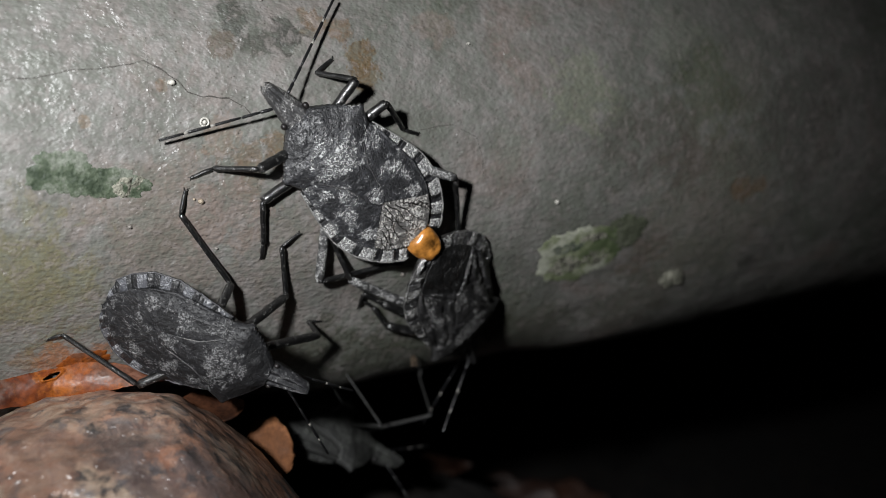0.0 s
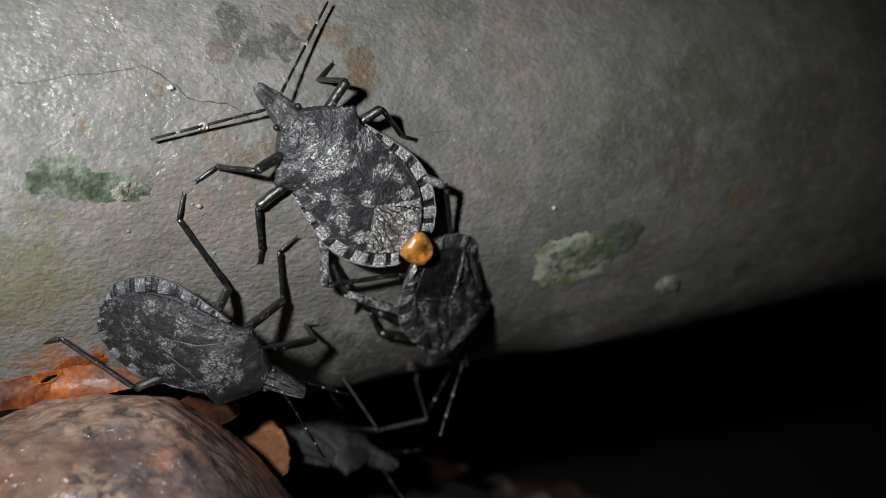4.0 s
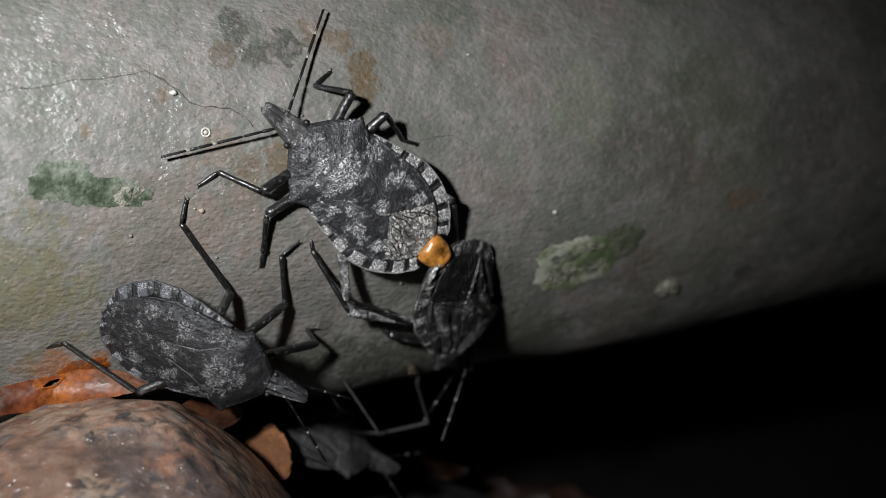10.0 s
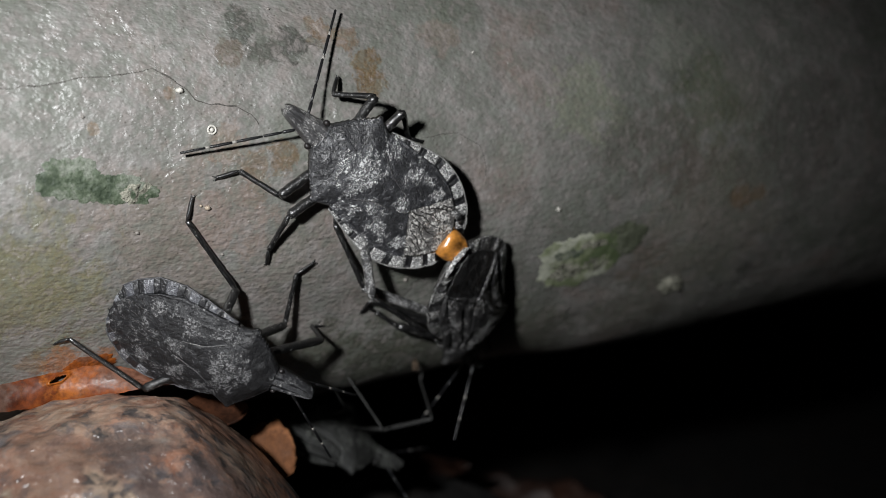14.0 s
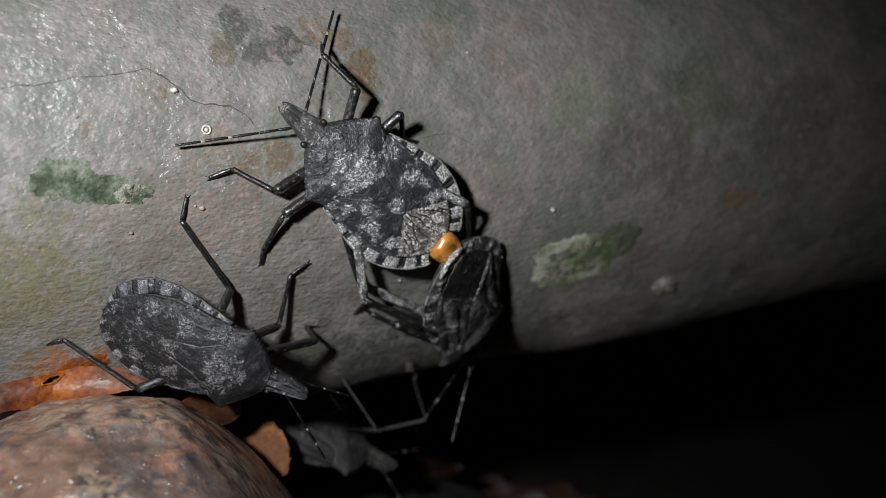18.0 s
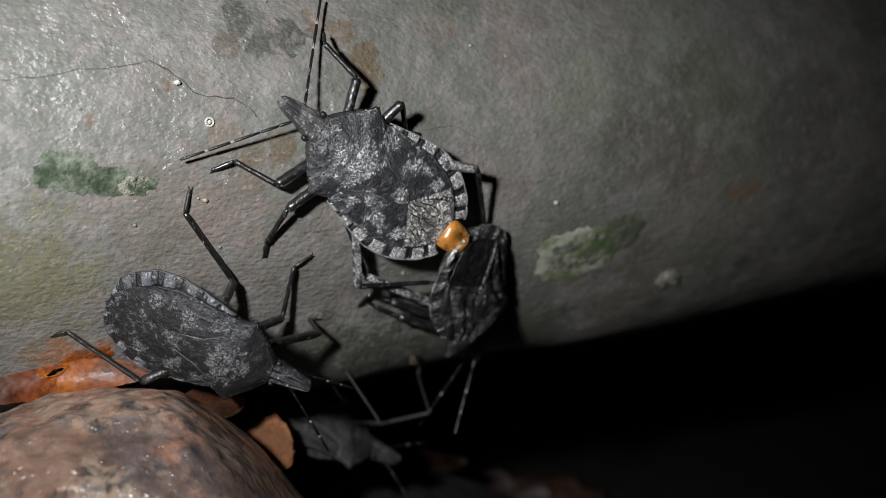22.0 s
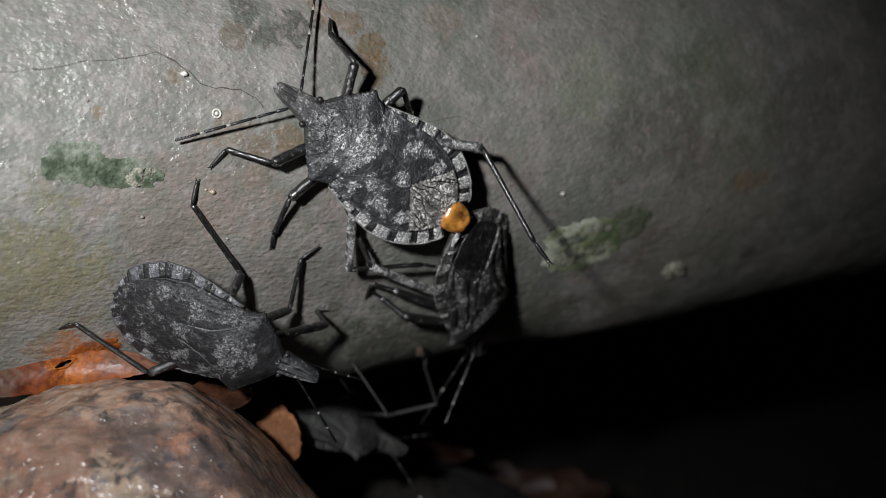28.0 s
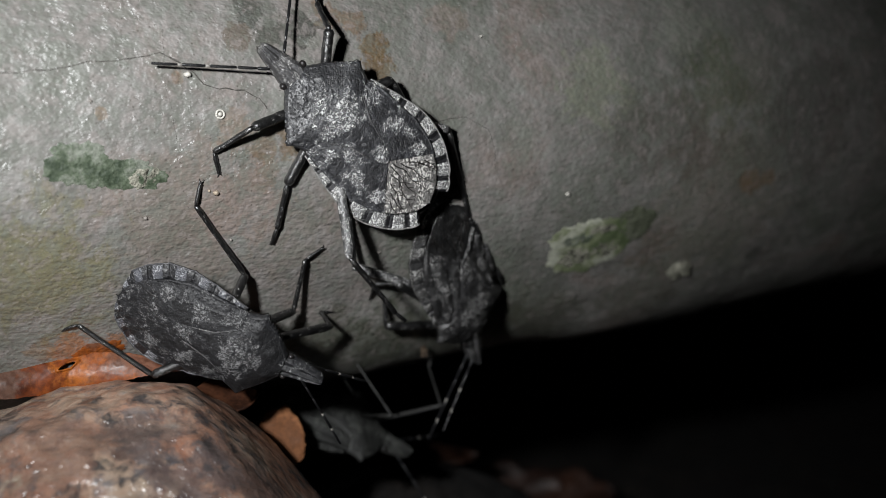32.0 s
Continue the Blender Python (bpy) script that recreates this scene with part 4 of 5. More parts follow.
                    k = u * (1 + 0.05 * math.sin(math.pi * f) - 0.02)
                    x, y = ix + (ox - ix) * k, iy + (oy - iy) * k
                    z = table(RIM, y) + 0.16 - 0.34 * u * u + 0.16 * math.sin(math.pi * f) ** 0.6 + 0.05 * wob(x * s, y, 0, 3) + 0.03 * wob(x * s, y, 2, 8)
                    return (s * x, y, z)
                part(nm, slab(plate, 10, 8, 0.22), mat, bug)
                bead += [plate(1.0, q / 5) for q in range(5)]
        part("rim_edge", tube(bead, [0.075] * len(bead), 6), ridge_mat, bug)

    if dark and not in_shade:
        lip = [(3.0, -10.1), (2.6, -10.6), (2.1, -11.0), (1.5, -11.35), (0.9, -11.55), (0.3, -11.65), (-0.3, -11.6)]
        fine = [along(lip, i / 30) for i in range(31)]
        part("tail_lip", tube([(x, y, 1.45 + 0.12 * wob(x, y, 0, 3.0)) for x, y in fine], [0.27 * (1 + 0.45 * wob(x, y, 4, 3.5)) * min(1.0, 0.3 + i / 6, 0.3 + (30 - i) / 6) for i, (x, y) in enumerate(fine)], 8), PALE_PLATE, bug, "pale crinkled lip at the tail end")

    def skull(u, v):
        y = 6.1 + 4.6 * v
        w = table([(6.1, 1.25), (7.2, 1.25), (7.7, 1.1), (8.7, 0.95), (9.4, 0.8), (10.0, 0.66), (10.4, 0.52), (10.7, 0.22)], y)
        k = 2 * u - 1
        x = k * w
        z = dome(x, y, w * 1.05) + 0.13 * math.cos(k * 9.4) + 0.07 * wob(x, y, 0, 4)
        if v > 0.93 and abs(k) < 0.15:
            y -= 0.2
        return (x, y, z)
    head = part("head", slab(skull, 44, 44, 0.7), HEAD if amber else shell, bug)
    for s in (-1, 1):
        part("eye", ball((s * (1.34 if amber else 1.28), 6.9, 1.2), (0.29, 0.34, 0.3) if amber else (0.25, 0.29, 0.25), 16, 10), EYE, head)
    part("snout", tube([(0, 10.1, 0.4), (0, 8.0, 0.1), (0, 4.0, -0.1)], [0.2, 0.25, 0.15], 8), BELLY, head)


FEELER_BASE = (0.95, 8.7, 0.85)
SEGMENTS = [(0.0, 1.2, 0.16), (1.25, 3.1, 0.135), (3.2, 5.8, 0.135), (5.95, 8.4, 0.145), (8.55, 11.2, 0.125)]


def feeler(bug, reach=1.0):
    base = None
    for i, (a, b, r) in enumerate(SEGMENTS):
        a, b = a * reach, b * reach
        geo = tube([(0, a, 0), (0, a + (b - a) * 0.3, 0.0), (0, b - 0.1, 0.0), (0, b, 0)], [r * 0.75, r, r, r * 0.7], 8)
        if base is None:
            base = part("antenna", geo, FEELER, bug, "thin black antenna with pale rings")
        else:
            if i > 2:
                part("pale_ring", tube([(0, a - 0.16, 0), (0, a + 0.22, 0)], [r * 0.85, r * 0.95], 8), FEELER_RING, base)
            part("segment", geo, FEELER, base)
    return base


def frame_along(origin, direction, up):
    """A pose at origin whose y axis runs along direction."""
    y = Vector(direction).normalized()
    z = Vector(up) - y * Vector(up).dot(y)
    if z.length < 1e-4:
        z = y.orthogonal()
    z.normalize()
    x = y.cross(z)
    m = Matrix((x, y, z)).transposed().to_4x4()
    m.translation = Vector(origin) * MM
    return m


def place(row):
    t, x, y, z, rx, ry, rz = row
    return pose(x * MM, y * MM, z * MM, rx, ry, rz)


def bend(hip, knee_rest, foot, upper, lower):
    """The knee of a two-piece leg that reaches from hip to foot, bent towards its resting knee."""
    d = foot - hip
    dist = min(max(d.length, abs(upper - lower) + 0.05), (upper + lower) * 0.998)
    way = d.normalized()
    a = (upper ** 2 - lower ** 2 + dist ** 2) / (2 * dist)
    h = math.sqrt(max(upper ** 2 - a ** 2, 0.0))
    pole = knee_rest - hip
    pole = (pole - way * pole.dot(way)).normalized()
    return hip + way * a + pole * h


def leg_poses(body, hip, knee_rest, foot, tip, upper, lower, led=None):
    inv = body.inverted()
    f = (inv @ (Vector(foot) * MM)) / MM
    g = (inv @ (Vector(tip) * MM)) / MM
    if led is None:
        k = bend(hip, knee_rest, f, upper, lower)
    else:
        k = (inv @ (Vector(led) * MM)) / MM
        k = hip + (k - hip).normalized() * upper
    e = k + (f - k).normalized() * lower
    up = Vector((0, 0, 1))
    return frame_along(hip, k - hip, up), frame_along(k, f - k, up), frame_along(e, g - e, up)


def foot_at(rows, t):
    for (a0, a1, f, g), nxt in zip(rows, rows[1:] + [None]):
        if t <= a1 or nxt is None:
            return Vector(f), Vector(g)
        if t < nxt[0]:
            k = (t - a1) / (nxt[0] - a1)
            k = k * k * (3 - 2 * k)
            lift = Vector((0.4, -1.2, -0.2)) * math.sin(math.pi * k)
            return Vector(f).lerp(Vector(nxt[2]), k) + lift, Vector(g).lerp(Vector(nxt[3]), k) + lift
    return Vector(rows[-1][2]), Vector(rows[-1][3])


def shield_bug(name, label, first, legs, dark=False, amber=False, film_mat=None, feel=None, size=1.0, in_shade=False):
    """The animal with its body parts; legs are posed for the first moment."""
    bug = new(name)
    bug.empty_display_size = 0.002
    tagged(bug, label, "bug", "shield bugs")
    body_parts(bug, dark, amber, film_mat, in_shade)
    m = place(first) @ Matrix.Scale(size, 4)
    bug.matrix_world = m
    limbs = {}
    for key, (knee, lower, rows) in legs.items():
        which, side = key.split("_")
        s = -1 if side == "left" else 1
        hx, hy, hz = HIPS[which]
        hip, knee = Vector((s * hx, hy, hz)), Vector(knee)
        inv = m.inverted()
        foot = (inv @ (Vector(rows[0][2]) * MM)) / MM
        tip = (inv @ (Vector(rows[0][3]) * MM)) / MM
        upper, last = (knee - hip).length, (tip - foot).length
        thin = 0.5 if in_shade else 1.0
        femur = part("femur", limb(upper, 0.42 * thin, 0.44 * thin, 0.10, knob=0.14), LEG_SHADED if in_shade else LEG_PALE if (dark or amber) and which == "hind" else LEG, bug)
        tibia = part("tibia", limb(lower, 0.30 * thin, 0.25 * thin, -0.1, knob=0.18), LEG_SHADED if in_shade else LEG, bug)
        tarsus = part("tarsus", limb(last, 0.2, 0.16, 0.15, 6, 6, True), LEG_SHADED if in_shade else LEG, bug)
        for ob, mm in zip((femur, tibia, tarsus), leg_poses(m, hip, knee, rows[0][2], rows[0][3], upper, lower)):
            ob.matrix_basis = mm
        limbs[key] = (femur, tibia, tarsus, hip, knee, rows, upper, lower)
    feelers = {}
    for side, s in (("left", -1), ("right", 1)):
        a = feeler(bug, 1.0 if side == "right" else 0.91)
        base = Vector((s * FEELER_BASE[0], FEELER_BASE[1], FEELER_BASE[2]))
        way = Vector((s * 0.6, 0.8, -0.2))
        if feel and side in feel:
            way = (m.inverted() @ (Vector(feel[side]) * MM)) / MM - base
        a.matrix_basis = frame_along(base, way, (0, 0, 1))
        feelers[side] = a
    return bug, limbs, feelers


# where the animals are, in millimetres and degrees
CLIMBER_ROWS = [
    (0, -9.48, 1.85, 6.86, 122.56, -44.64, -0.12), (0.5, -9.64, 1.73, 7.03, 122.57, -44.77, -0.00), (1, -9.72, 1.89, 6.99, 122.05, -44.58, -0.15),
    (1.5, -9.68, 1.88, 7.04, 121.78, -44.93, 0.08), (2, -9.75, 1.80, 6.97, 121.16, -45.17, 0.69), (2.5, -9.81, 1.59, 6.95, 120.74, -44.73, 0.81),
    (3, -9.82, 1.56, 6.98, 121.09, -44.51, 0.75), (3.5, -9.87, 1.41, 7.00, 120.75, -44.33, 0.79), (5.5, -10.16, 1.30, 7.36, 119.22, -45.12, 1.55),
    (6, -10.27, 1.28, 7.34, 118.37, -45.86, 2.24), (6.5, -10.19, 1.26, 7.54, 118.71, -47.03, 1.75), (7, -10.14, 1.30, 7.41, 119.42, -46.22, 0.49),
    (7.5, -9.92, 1.40, 7.24, 118.47, -47.55, 1.89), (8, -9.72, 1.43, 7.29, 119.44, -48.40, 0.54), (8.5, -9.72, 1.78, 7.14, 120.58, -47.31, -0.49),
    (9, -9.76, 1.77, 6.96, 119.77, -47.86, 0.79), (9.5, -9.45, 1.95, 6.95, 121.04, -49.50, -0.46), (10, -9.04, 2.04, 6.47, 121.83, -48.89, -0.68),
    (10.5, -8.90, 2.08, 6.54, 121.77, -50.61, -0.54), (11, -8.81, 2.30, 6.31, 124.08, -49.31, -2.47), (11.5, -8.81, 2.29, 6.22, 122.84, -51.12, -0.80),
    (12, -8.25, 2.41, 6.07, 123.99, -50.66, -1.85), (12.5, -8.11, 2.32, 5.96, 124.49, -49.59, -1.17), (13, -8.10, 2.44, 6.17, 125.26, -48.71, -1.42),
    (13.5, -8.17, 2.40, 6.71, 124.05, -51.12, -1.39), (14, -7.80, 2.26, 6.43, 124.48, -49.93, -1.34), (14.5, -7.77, 2.25, 6.39, 124.66, -50.38, -2.09),
    (16.5, -7.88, 2.34, 6.81, 125.79, -51.03, -2.90), (17, -8.00, 2.19, 6.97, 126.09, -50.59, -3.25), (17.5, -8.13, 2.16, 7.00, 125.66, -48.00, -2.05),
    (18, -7.68, 2.15, 6.47, 125.30, -48.32, -2.29), (18.5, -7.59, 2.12, 6.40, 125.06, -48.98, -1.90), (19, -7.66, 2.08, 6.44, 125.26, -48.05, -2.38),
    (19.5, -7.66, 2.02, 6.56, 124.76, -48.93, -1.83), (20, -7.65, 2.03, 6.52, 123.95, -49.21, -1.68), (20.5, -7.67, 1.97, 6.45, 123.72, -49.27, -1.40),
    (21, -7.66, 1.96, 6.54, 123.95, -49.85, -1.69), (21.5, -7.68, 2.08, 6.54, 125.47, -49.65, -3.61), (22, -7.71, 1.95, 6.53, 124.66, -50.82, -2.62),
    (22.5, -7.74, 1.92, 6.54, 124.92, -50.90, -3.11), (23, -7.76, 1.98, 6.54, 124.31, -51.51, -2.54), (23.5, -7.77, 2.01, 6.60, 125.25, -51.71, -3.48),
    (24, -7.74, 1.94, 6.61, 125.59, -51.72, -3.85), (24.5, -7.79, 1.87, 6.65, 125.96, -51.75, -4.28), (25, -7.85, 1.91, 6.68, 125.25, -52.21, -3.80),
    (25.5, -7.93, 1.59, 6.72, 125.13, -52.05, -3.70), (27.5, -8.11, 1.38, 6.96, 124.75, -53.27, -4.10), (28, -8.28, 1.36, 7.07, 123.82, -52.93, -3.59),
    (28.5, -8.87, 0.94, 7.97, 119.59, -50.49, -0.89), (29, -9.26, 0.74, 8.09, 117.02, -50.27, 1.82), (29.5, -9.49, 0.72, 8.39, 116.55, -49.54, 1.71),
    (30, -9.79, 0.44, 8.57, 111.84, -50.32, 5.71), (30.5, -10.02, 0.44, 8.78, 112.57, -48.56, 5.17), (31, -10.41, 0.34, 9.30, 111.60, -48.58, 6.54),
    (31.5, -10.53, 0.31, 9.44, 106.56, -49.61, 12.51), (32, -10.45, 0.38, 9.35, 107.96, -49.61, 10.51),
]
PARTNER_ROWS = [
    (0, 0.20, 17.26, -6.84, -130.73, 39.89, -155.99), (0.5, 0.12, 17.23, -6.74, -129.88, 39.85, -155.94), (1, -0.03, 17.29, -6.76, -129.41, 41.03, -154.91),
    (1.5, 0.03, 17.25, -6.72, -129.34, 40.70, -154.82), (2, -0.03, 17.29, -6.80, -129.65, 40.27, -155.20), (2.5, -0.09, 17.36, -6.81, -128.85, 41.22, -154.29),
    (3, -0.15, 17.21, -6.79, -128.47, 41.67, -153.43), (3.5, -0.21, 17.24, -6.81, -128.34, 41.72, -153.09), (5.5, -0.34, 17.35, -6.66, -126.17, 41.59, -152.07),
    (6, -0.43, 17.37, -6.62, -125.62, 42.15, -151.32), (6.5, -0.37, 17.27, -6.55, -124.90, 40.73, -150.31), (7, -0.29, 17.25, -6.68, -126.40, 40.23, -151.83),
    (7.5, -0.11, 17.21, -6.79, -126.59, 39.71, -151.39), (8, 0.13, 17.10, -6.64, -126.87, 38.85, -150.74), (8.5, 0.06, 17.09, -6.76, -126.99, 40.20, -150.28),
    (9, 0.13, 17.14, -6.80, -127.67, 40.86, -150.09), (9.5, 0.41, 17.06, -6.63, -127.88, 39.54, -149.68), (10, 0.69, 17.09, -6.82, -129.81, 40.08, -150.80),
    (10.5, 0.90, 16.97, -6.67, -129.60, 39.54, -150.26), (11, 0.94, 17.10, -6.78, -130.67, 40.07, -151.12), (11.5, 0.96, 17.01, -6.78, -130.41, 39.27, -150.39),
    (12, 1.33, 17.01, -6.83, -131.58, 38.68, -150.59), (12.5, 1.23, 17.14, -6.97, -132.97, 38.55, -151.96), (13, 1.16, 17.00, -6.91, -133.05, 38.13, -152.36),
    (13.5, 1.16, 17.10, -6.55, -129.85, 37.41, -148.37), (14, 1.38, 17.05, -6.71, -131.40, 37.37, -149.90), (14.5, 1.46, 16.99, -6.70, -131.75, 37.08, -150.00),
    (16.5, 1.46, 16.97, -6.33, -128.54, 37.35, -147.26), (17, 1.34, 17.08, -6.33, -127.72, 37.39, -146.53), (17.5, 1.13, 17.11, -6.44, -128.64, 38.58, -149.33),
    (18, 1.58, 17.00, -6.78, -129.74, 38.47, -149.46), (18.5, 1.59, 16.94, -6.81, -129.95, 38.08, -149.06), (19, 1.52, 16.94, -6.84, -129.62, 37.89, -149.26),
    (19.5, 1.57, 16.91, -6.68, -129.06, 37.77, -148.68), (20, 1.63, 16.97, -6.79, -129.08, 37.68, -148.44), (20.5, 1.63, 16.93, -6.84, -129.23, 37.72, -148.78),
    (21, 1.66, 16.88, -6.64, -128.98, 38.22, -147.97), (21.5, 1.71, 16.83, -6.59, -128.88, 37.87, -148.28), (22, 1.78, 16.86, -6.53, -128.11, 37.69, -147.49),
    (22.5, 1.74, 16.83, -6.54, -127.32, 38.50, -146.15), (23, 1.70, 16.75, -6.54, -127.56, 37.69, -146.74), (23.5, 1.72, 16.71, -6.47, -127.33, 37.59, -146.37),
    (24, 1.64, 16.79, -6.58, -126.53, 36.81, -144.98), (24.5, 1.64, 16.85, -6.56, -126.22, 36.94, -144.70), (25, 1.56, 16.75, -6.49, -125.82, 36.72, -144.13),
    (25.5, 1.52, 16.71, -6.48, -125.77, 36.73, -144.36), (27.5, 1.50, 16.72, -6.30, -124.17, 35.86, -143.04), (28, 1.30, 16.72, -6.27, -123.28, 35.88, -142.90),
    (28.5, 0.76, 16.73, -6.15, -119.02, 35.66, -142.07), (29, 0.47, 16.71, -6.15, -118.71, 35.91, -143.56), (29.5, 0.24, 16.73, -6.13, -116.38, 34.78, -142.78),
    (30, 0.06, 16.72, -6.04, -114.69, 34.47, -142.13), (30.5, -0.15, 16.72, -6.06, -114.88, 34.46, -144.54), (31, -0.47, 16.74, -5.81, -112.32, 33.81, -143.23),
    (31.5, -0.55, 16.68, -5.72, -111.73, 33.40, -143.63), (32, -0.52, 16.66, -5.82, -111.24, 33.20, -143.26),
]
CLIMBER_LEGS = {
    "front_left": ((-6.37, 5.80, 1.10), 4.20, [(0, 32, (-19.50, -3.08, 6.74), (-21.21, -3.44, 5.54))]),
    "mid_left": ((-7.33, 3.75, 1.06), 4.49, [(0, 28.5, (-16.67, 1.78, -0.61), (-16.99, 2.79, -1.86)), (29.4, 32, (-16.66, 1.41, -0.01), (-17.44, 2.49, -1.83))]),
    "front_right": ((5.80, 6.09, 0.46), 4.20, [(0, 14.8, (-10.52, 1.17, 14.35), (-10.06, 1.87, 16.41)), (16.3, 31, (-11.11, 1.15, 17.41), (-11.32, 1.79, 19.66)), (31.7, 32, (-13.31, 0.91, 21.23), (-13.22, 2.08, 23.39))]),
    "mid_right": ((6.64, 1.62, 1.32), 5.76, [(0, 32, (-3.91, 5.12, 10.07), (-2.66, 6.17, 9.79))]),
    "hind_right": ((6.84, -8.78, 1.08), 10.20, [(0, 11, (1.98, 12.89, -0.28), (1.99, 14.61, -1.99)), (12.5, 27.7, (4.25, 13.85, 0.33), (4.55, 15.47, -1.13)), (28.7, 32, (3.40, 12.59, 1.47), (4.14, 14.20, 0.22))]),
    "hind_left": ((-6.83, -9.24, -1.66), 8.00, [(0, 5.8, (-6.19, 10.20, -3.19), (-5.00, 11.03, -2.88)), (7.2, 15, (-5.95, 13.22, -5.95), (-4.59, 15.16, -6.45)), (16.5, 27.8, (-2.10, 12.58, -3.00), (-1.07, 13.35, -2.73)), (29, 32, (-6.23, 10.12, -3.13), (-5.45, 11.54, -3.72))]),
}
PARTNER_LEGS = {
    "hind_right": ((9.95, -9.75, -1.88), 7.37, [(0, 4, (-10.69, 6.19, -1.70), (-11.38, 5.64, -1.06)), (5.6, 11, (-12.50, 4.11, -0.32), (-14.77, 3.21, -0.53)), (12, 14.5, (-11.30, 3.91, 1.23), (-13.19, 3.29, 0.90)), (16.5, 28, (-9.90, 4.73, 1.25), (-10.77, 4.19, 1.88)), (29.3, 32, (-10.78, 4.56, 0.63), (-10.45, 4.43, 1.80))]),
    "mid_right": ((6.82, -4.98, -0.53), 2.44, [(0, 32, (-8.27, 11.21, -5.51), (-8.78, 12.99, -6.90))]),
    "front_right": ((7.09, -0.56, -2.35), 2.99, [(0, 32, (-7.37, 13.66, -7.04), (-8.29, 12.62, -6.36))]),
    "hind_left": ((-2.79, -4.78, -0.18), 6.05, [(0, 32, (4.65, 19.20, -5.20), (4.95, 20.68, -5.86))]),
    "mid_left": ((-2.63, 0.33, 0.39), 6.80, [(0, 32, (5.35, 24.04, -8.20), (5.82, 26.16, -8.84))]),
    "front_left": ((-3.25, 11.23, -0.48), 9.83, [(0, 32, (4.53, 36.72, -13.76), (3.97, 35.99, -14.71))]),
}
RESTER_LEGS = {
    "hind_left": ((-3.83, -0.47, -4.63), 9.71, [(0, 32, (-23.10, -3.46, 1.93), (-22.60, -3.73, 4.00))]),
    "mid_left": ((-2.60, 4.66, -8.65), 6.20, [(0, 11.1, (-15.15, 2.89, -0.89), (-13.63, 3.37, 0.32)), (11.6, 32, (-14.47, 4.83, -2.93), (-12.82, 5.31, -1.81))]),
    "front_left": ((0.49, 9.37, -9.35), 3.51, [(0, 32, (-13.67, 11.19, -8.27), (-11.76, 12.96, -8.28))]),
    "hind_right": ((6.59, -4.83, 2.42), 8.78, [(0, 32, (-33.94, -2.00, -8.57), (-36.37, -1.50, -9.32))]),
    "mid_right": ((5.61, -0.22, -0.82), 4.05, [(0, 32, (-25.53, 6.00, -13.95), (-26.18, 6.50, -14.12))]),
    "front_right": ((4.65, 5.12, -4.59), 4.71, [(0, 32, (-19.72, 10.00, -13.87), (-20.36, 10.50, -14.15))]),
}
LURKER_LEGS = {
    "hind_left": ((-0.01, -0.94, 6.50), 4.14, [(0, 32, (-12.99, 23.95, -15.48), (-13.36, 24.47, -15.17))]),
    "mid_left": ((2.18, 2.03, 8.13), 8.06, [(0, 32, (-11.65, 20.78, -13.17), (-12.07, 21.31, -12.74))]),
    "front_left": ((-1.02, 8.71, 9.42), 6.33, [(0, 32, (-3.16, 29.22, -15.7), (-2.98, 29.75, -14.99))]),
    "hind_right": ((-2.73, -1.31, -1.74), 7.30, [(0, 32, (-15.92, 33.44, -22.57), (-15.64, 33.96, -22.99))]),
    "mid_right": ((-1.91, 0.83, -1.12), 7.31, [(0, 32, (-13.92, 33.44, -23.57), (-13.64, 33.96, -23.99))]),
    "front_right": ((-2.82, 4.41, -1.34), 7.28, [(0, 32, (-11.08, 35.55, -24.26), (-10.44, 36.07, -24.68))]),
}
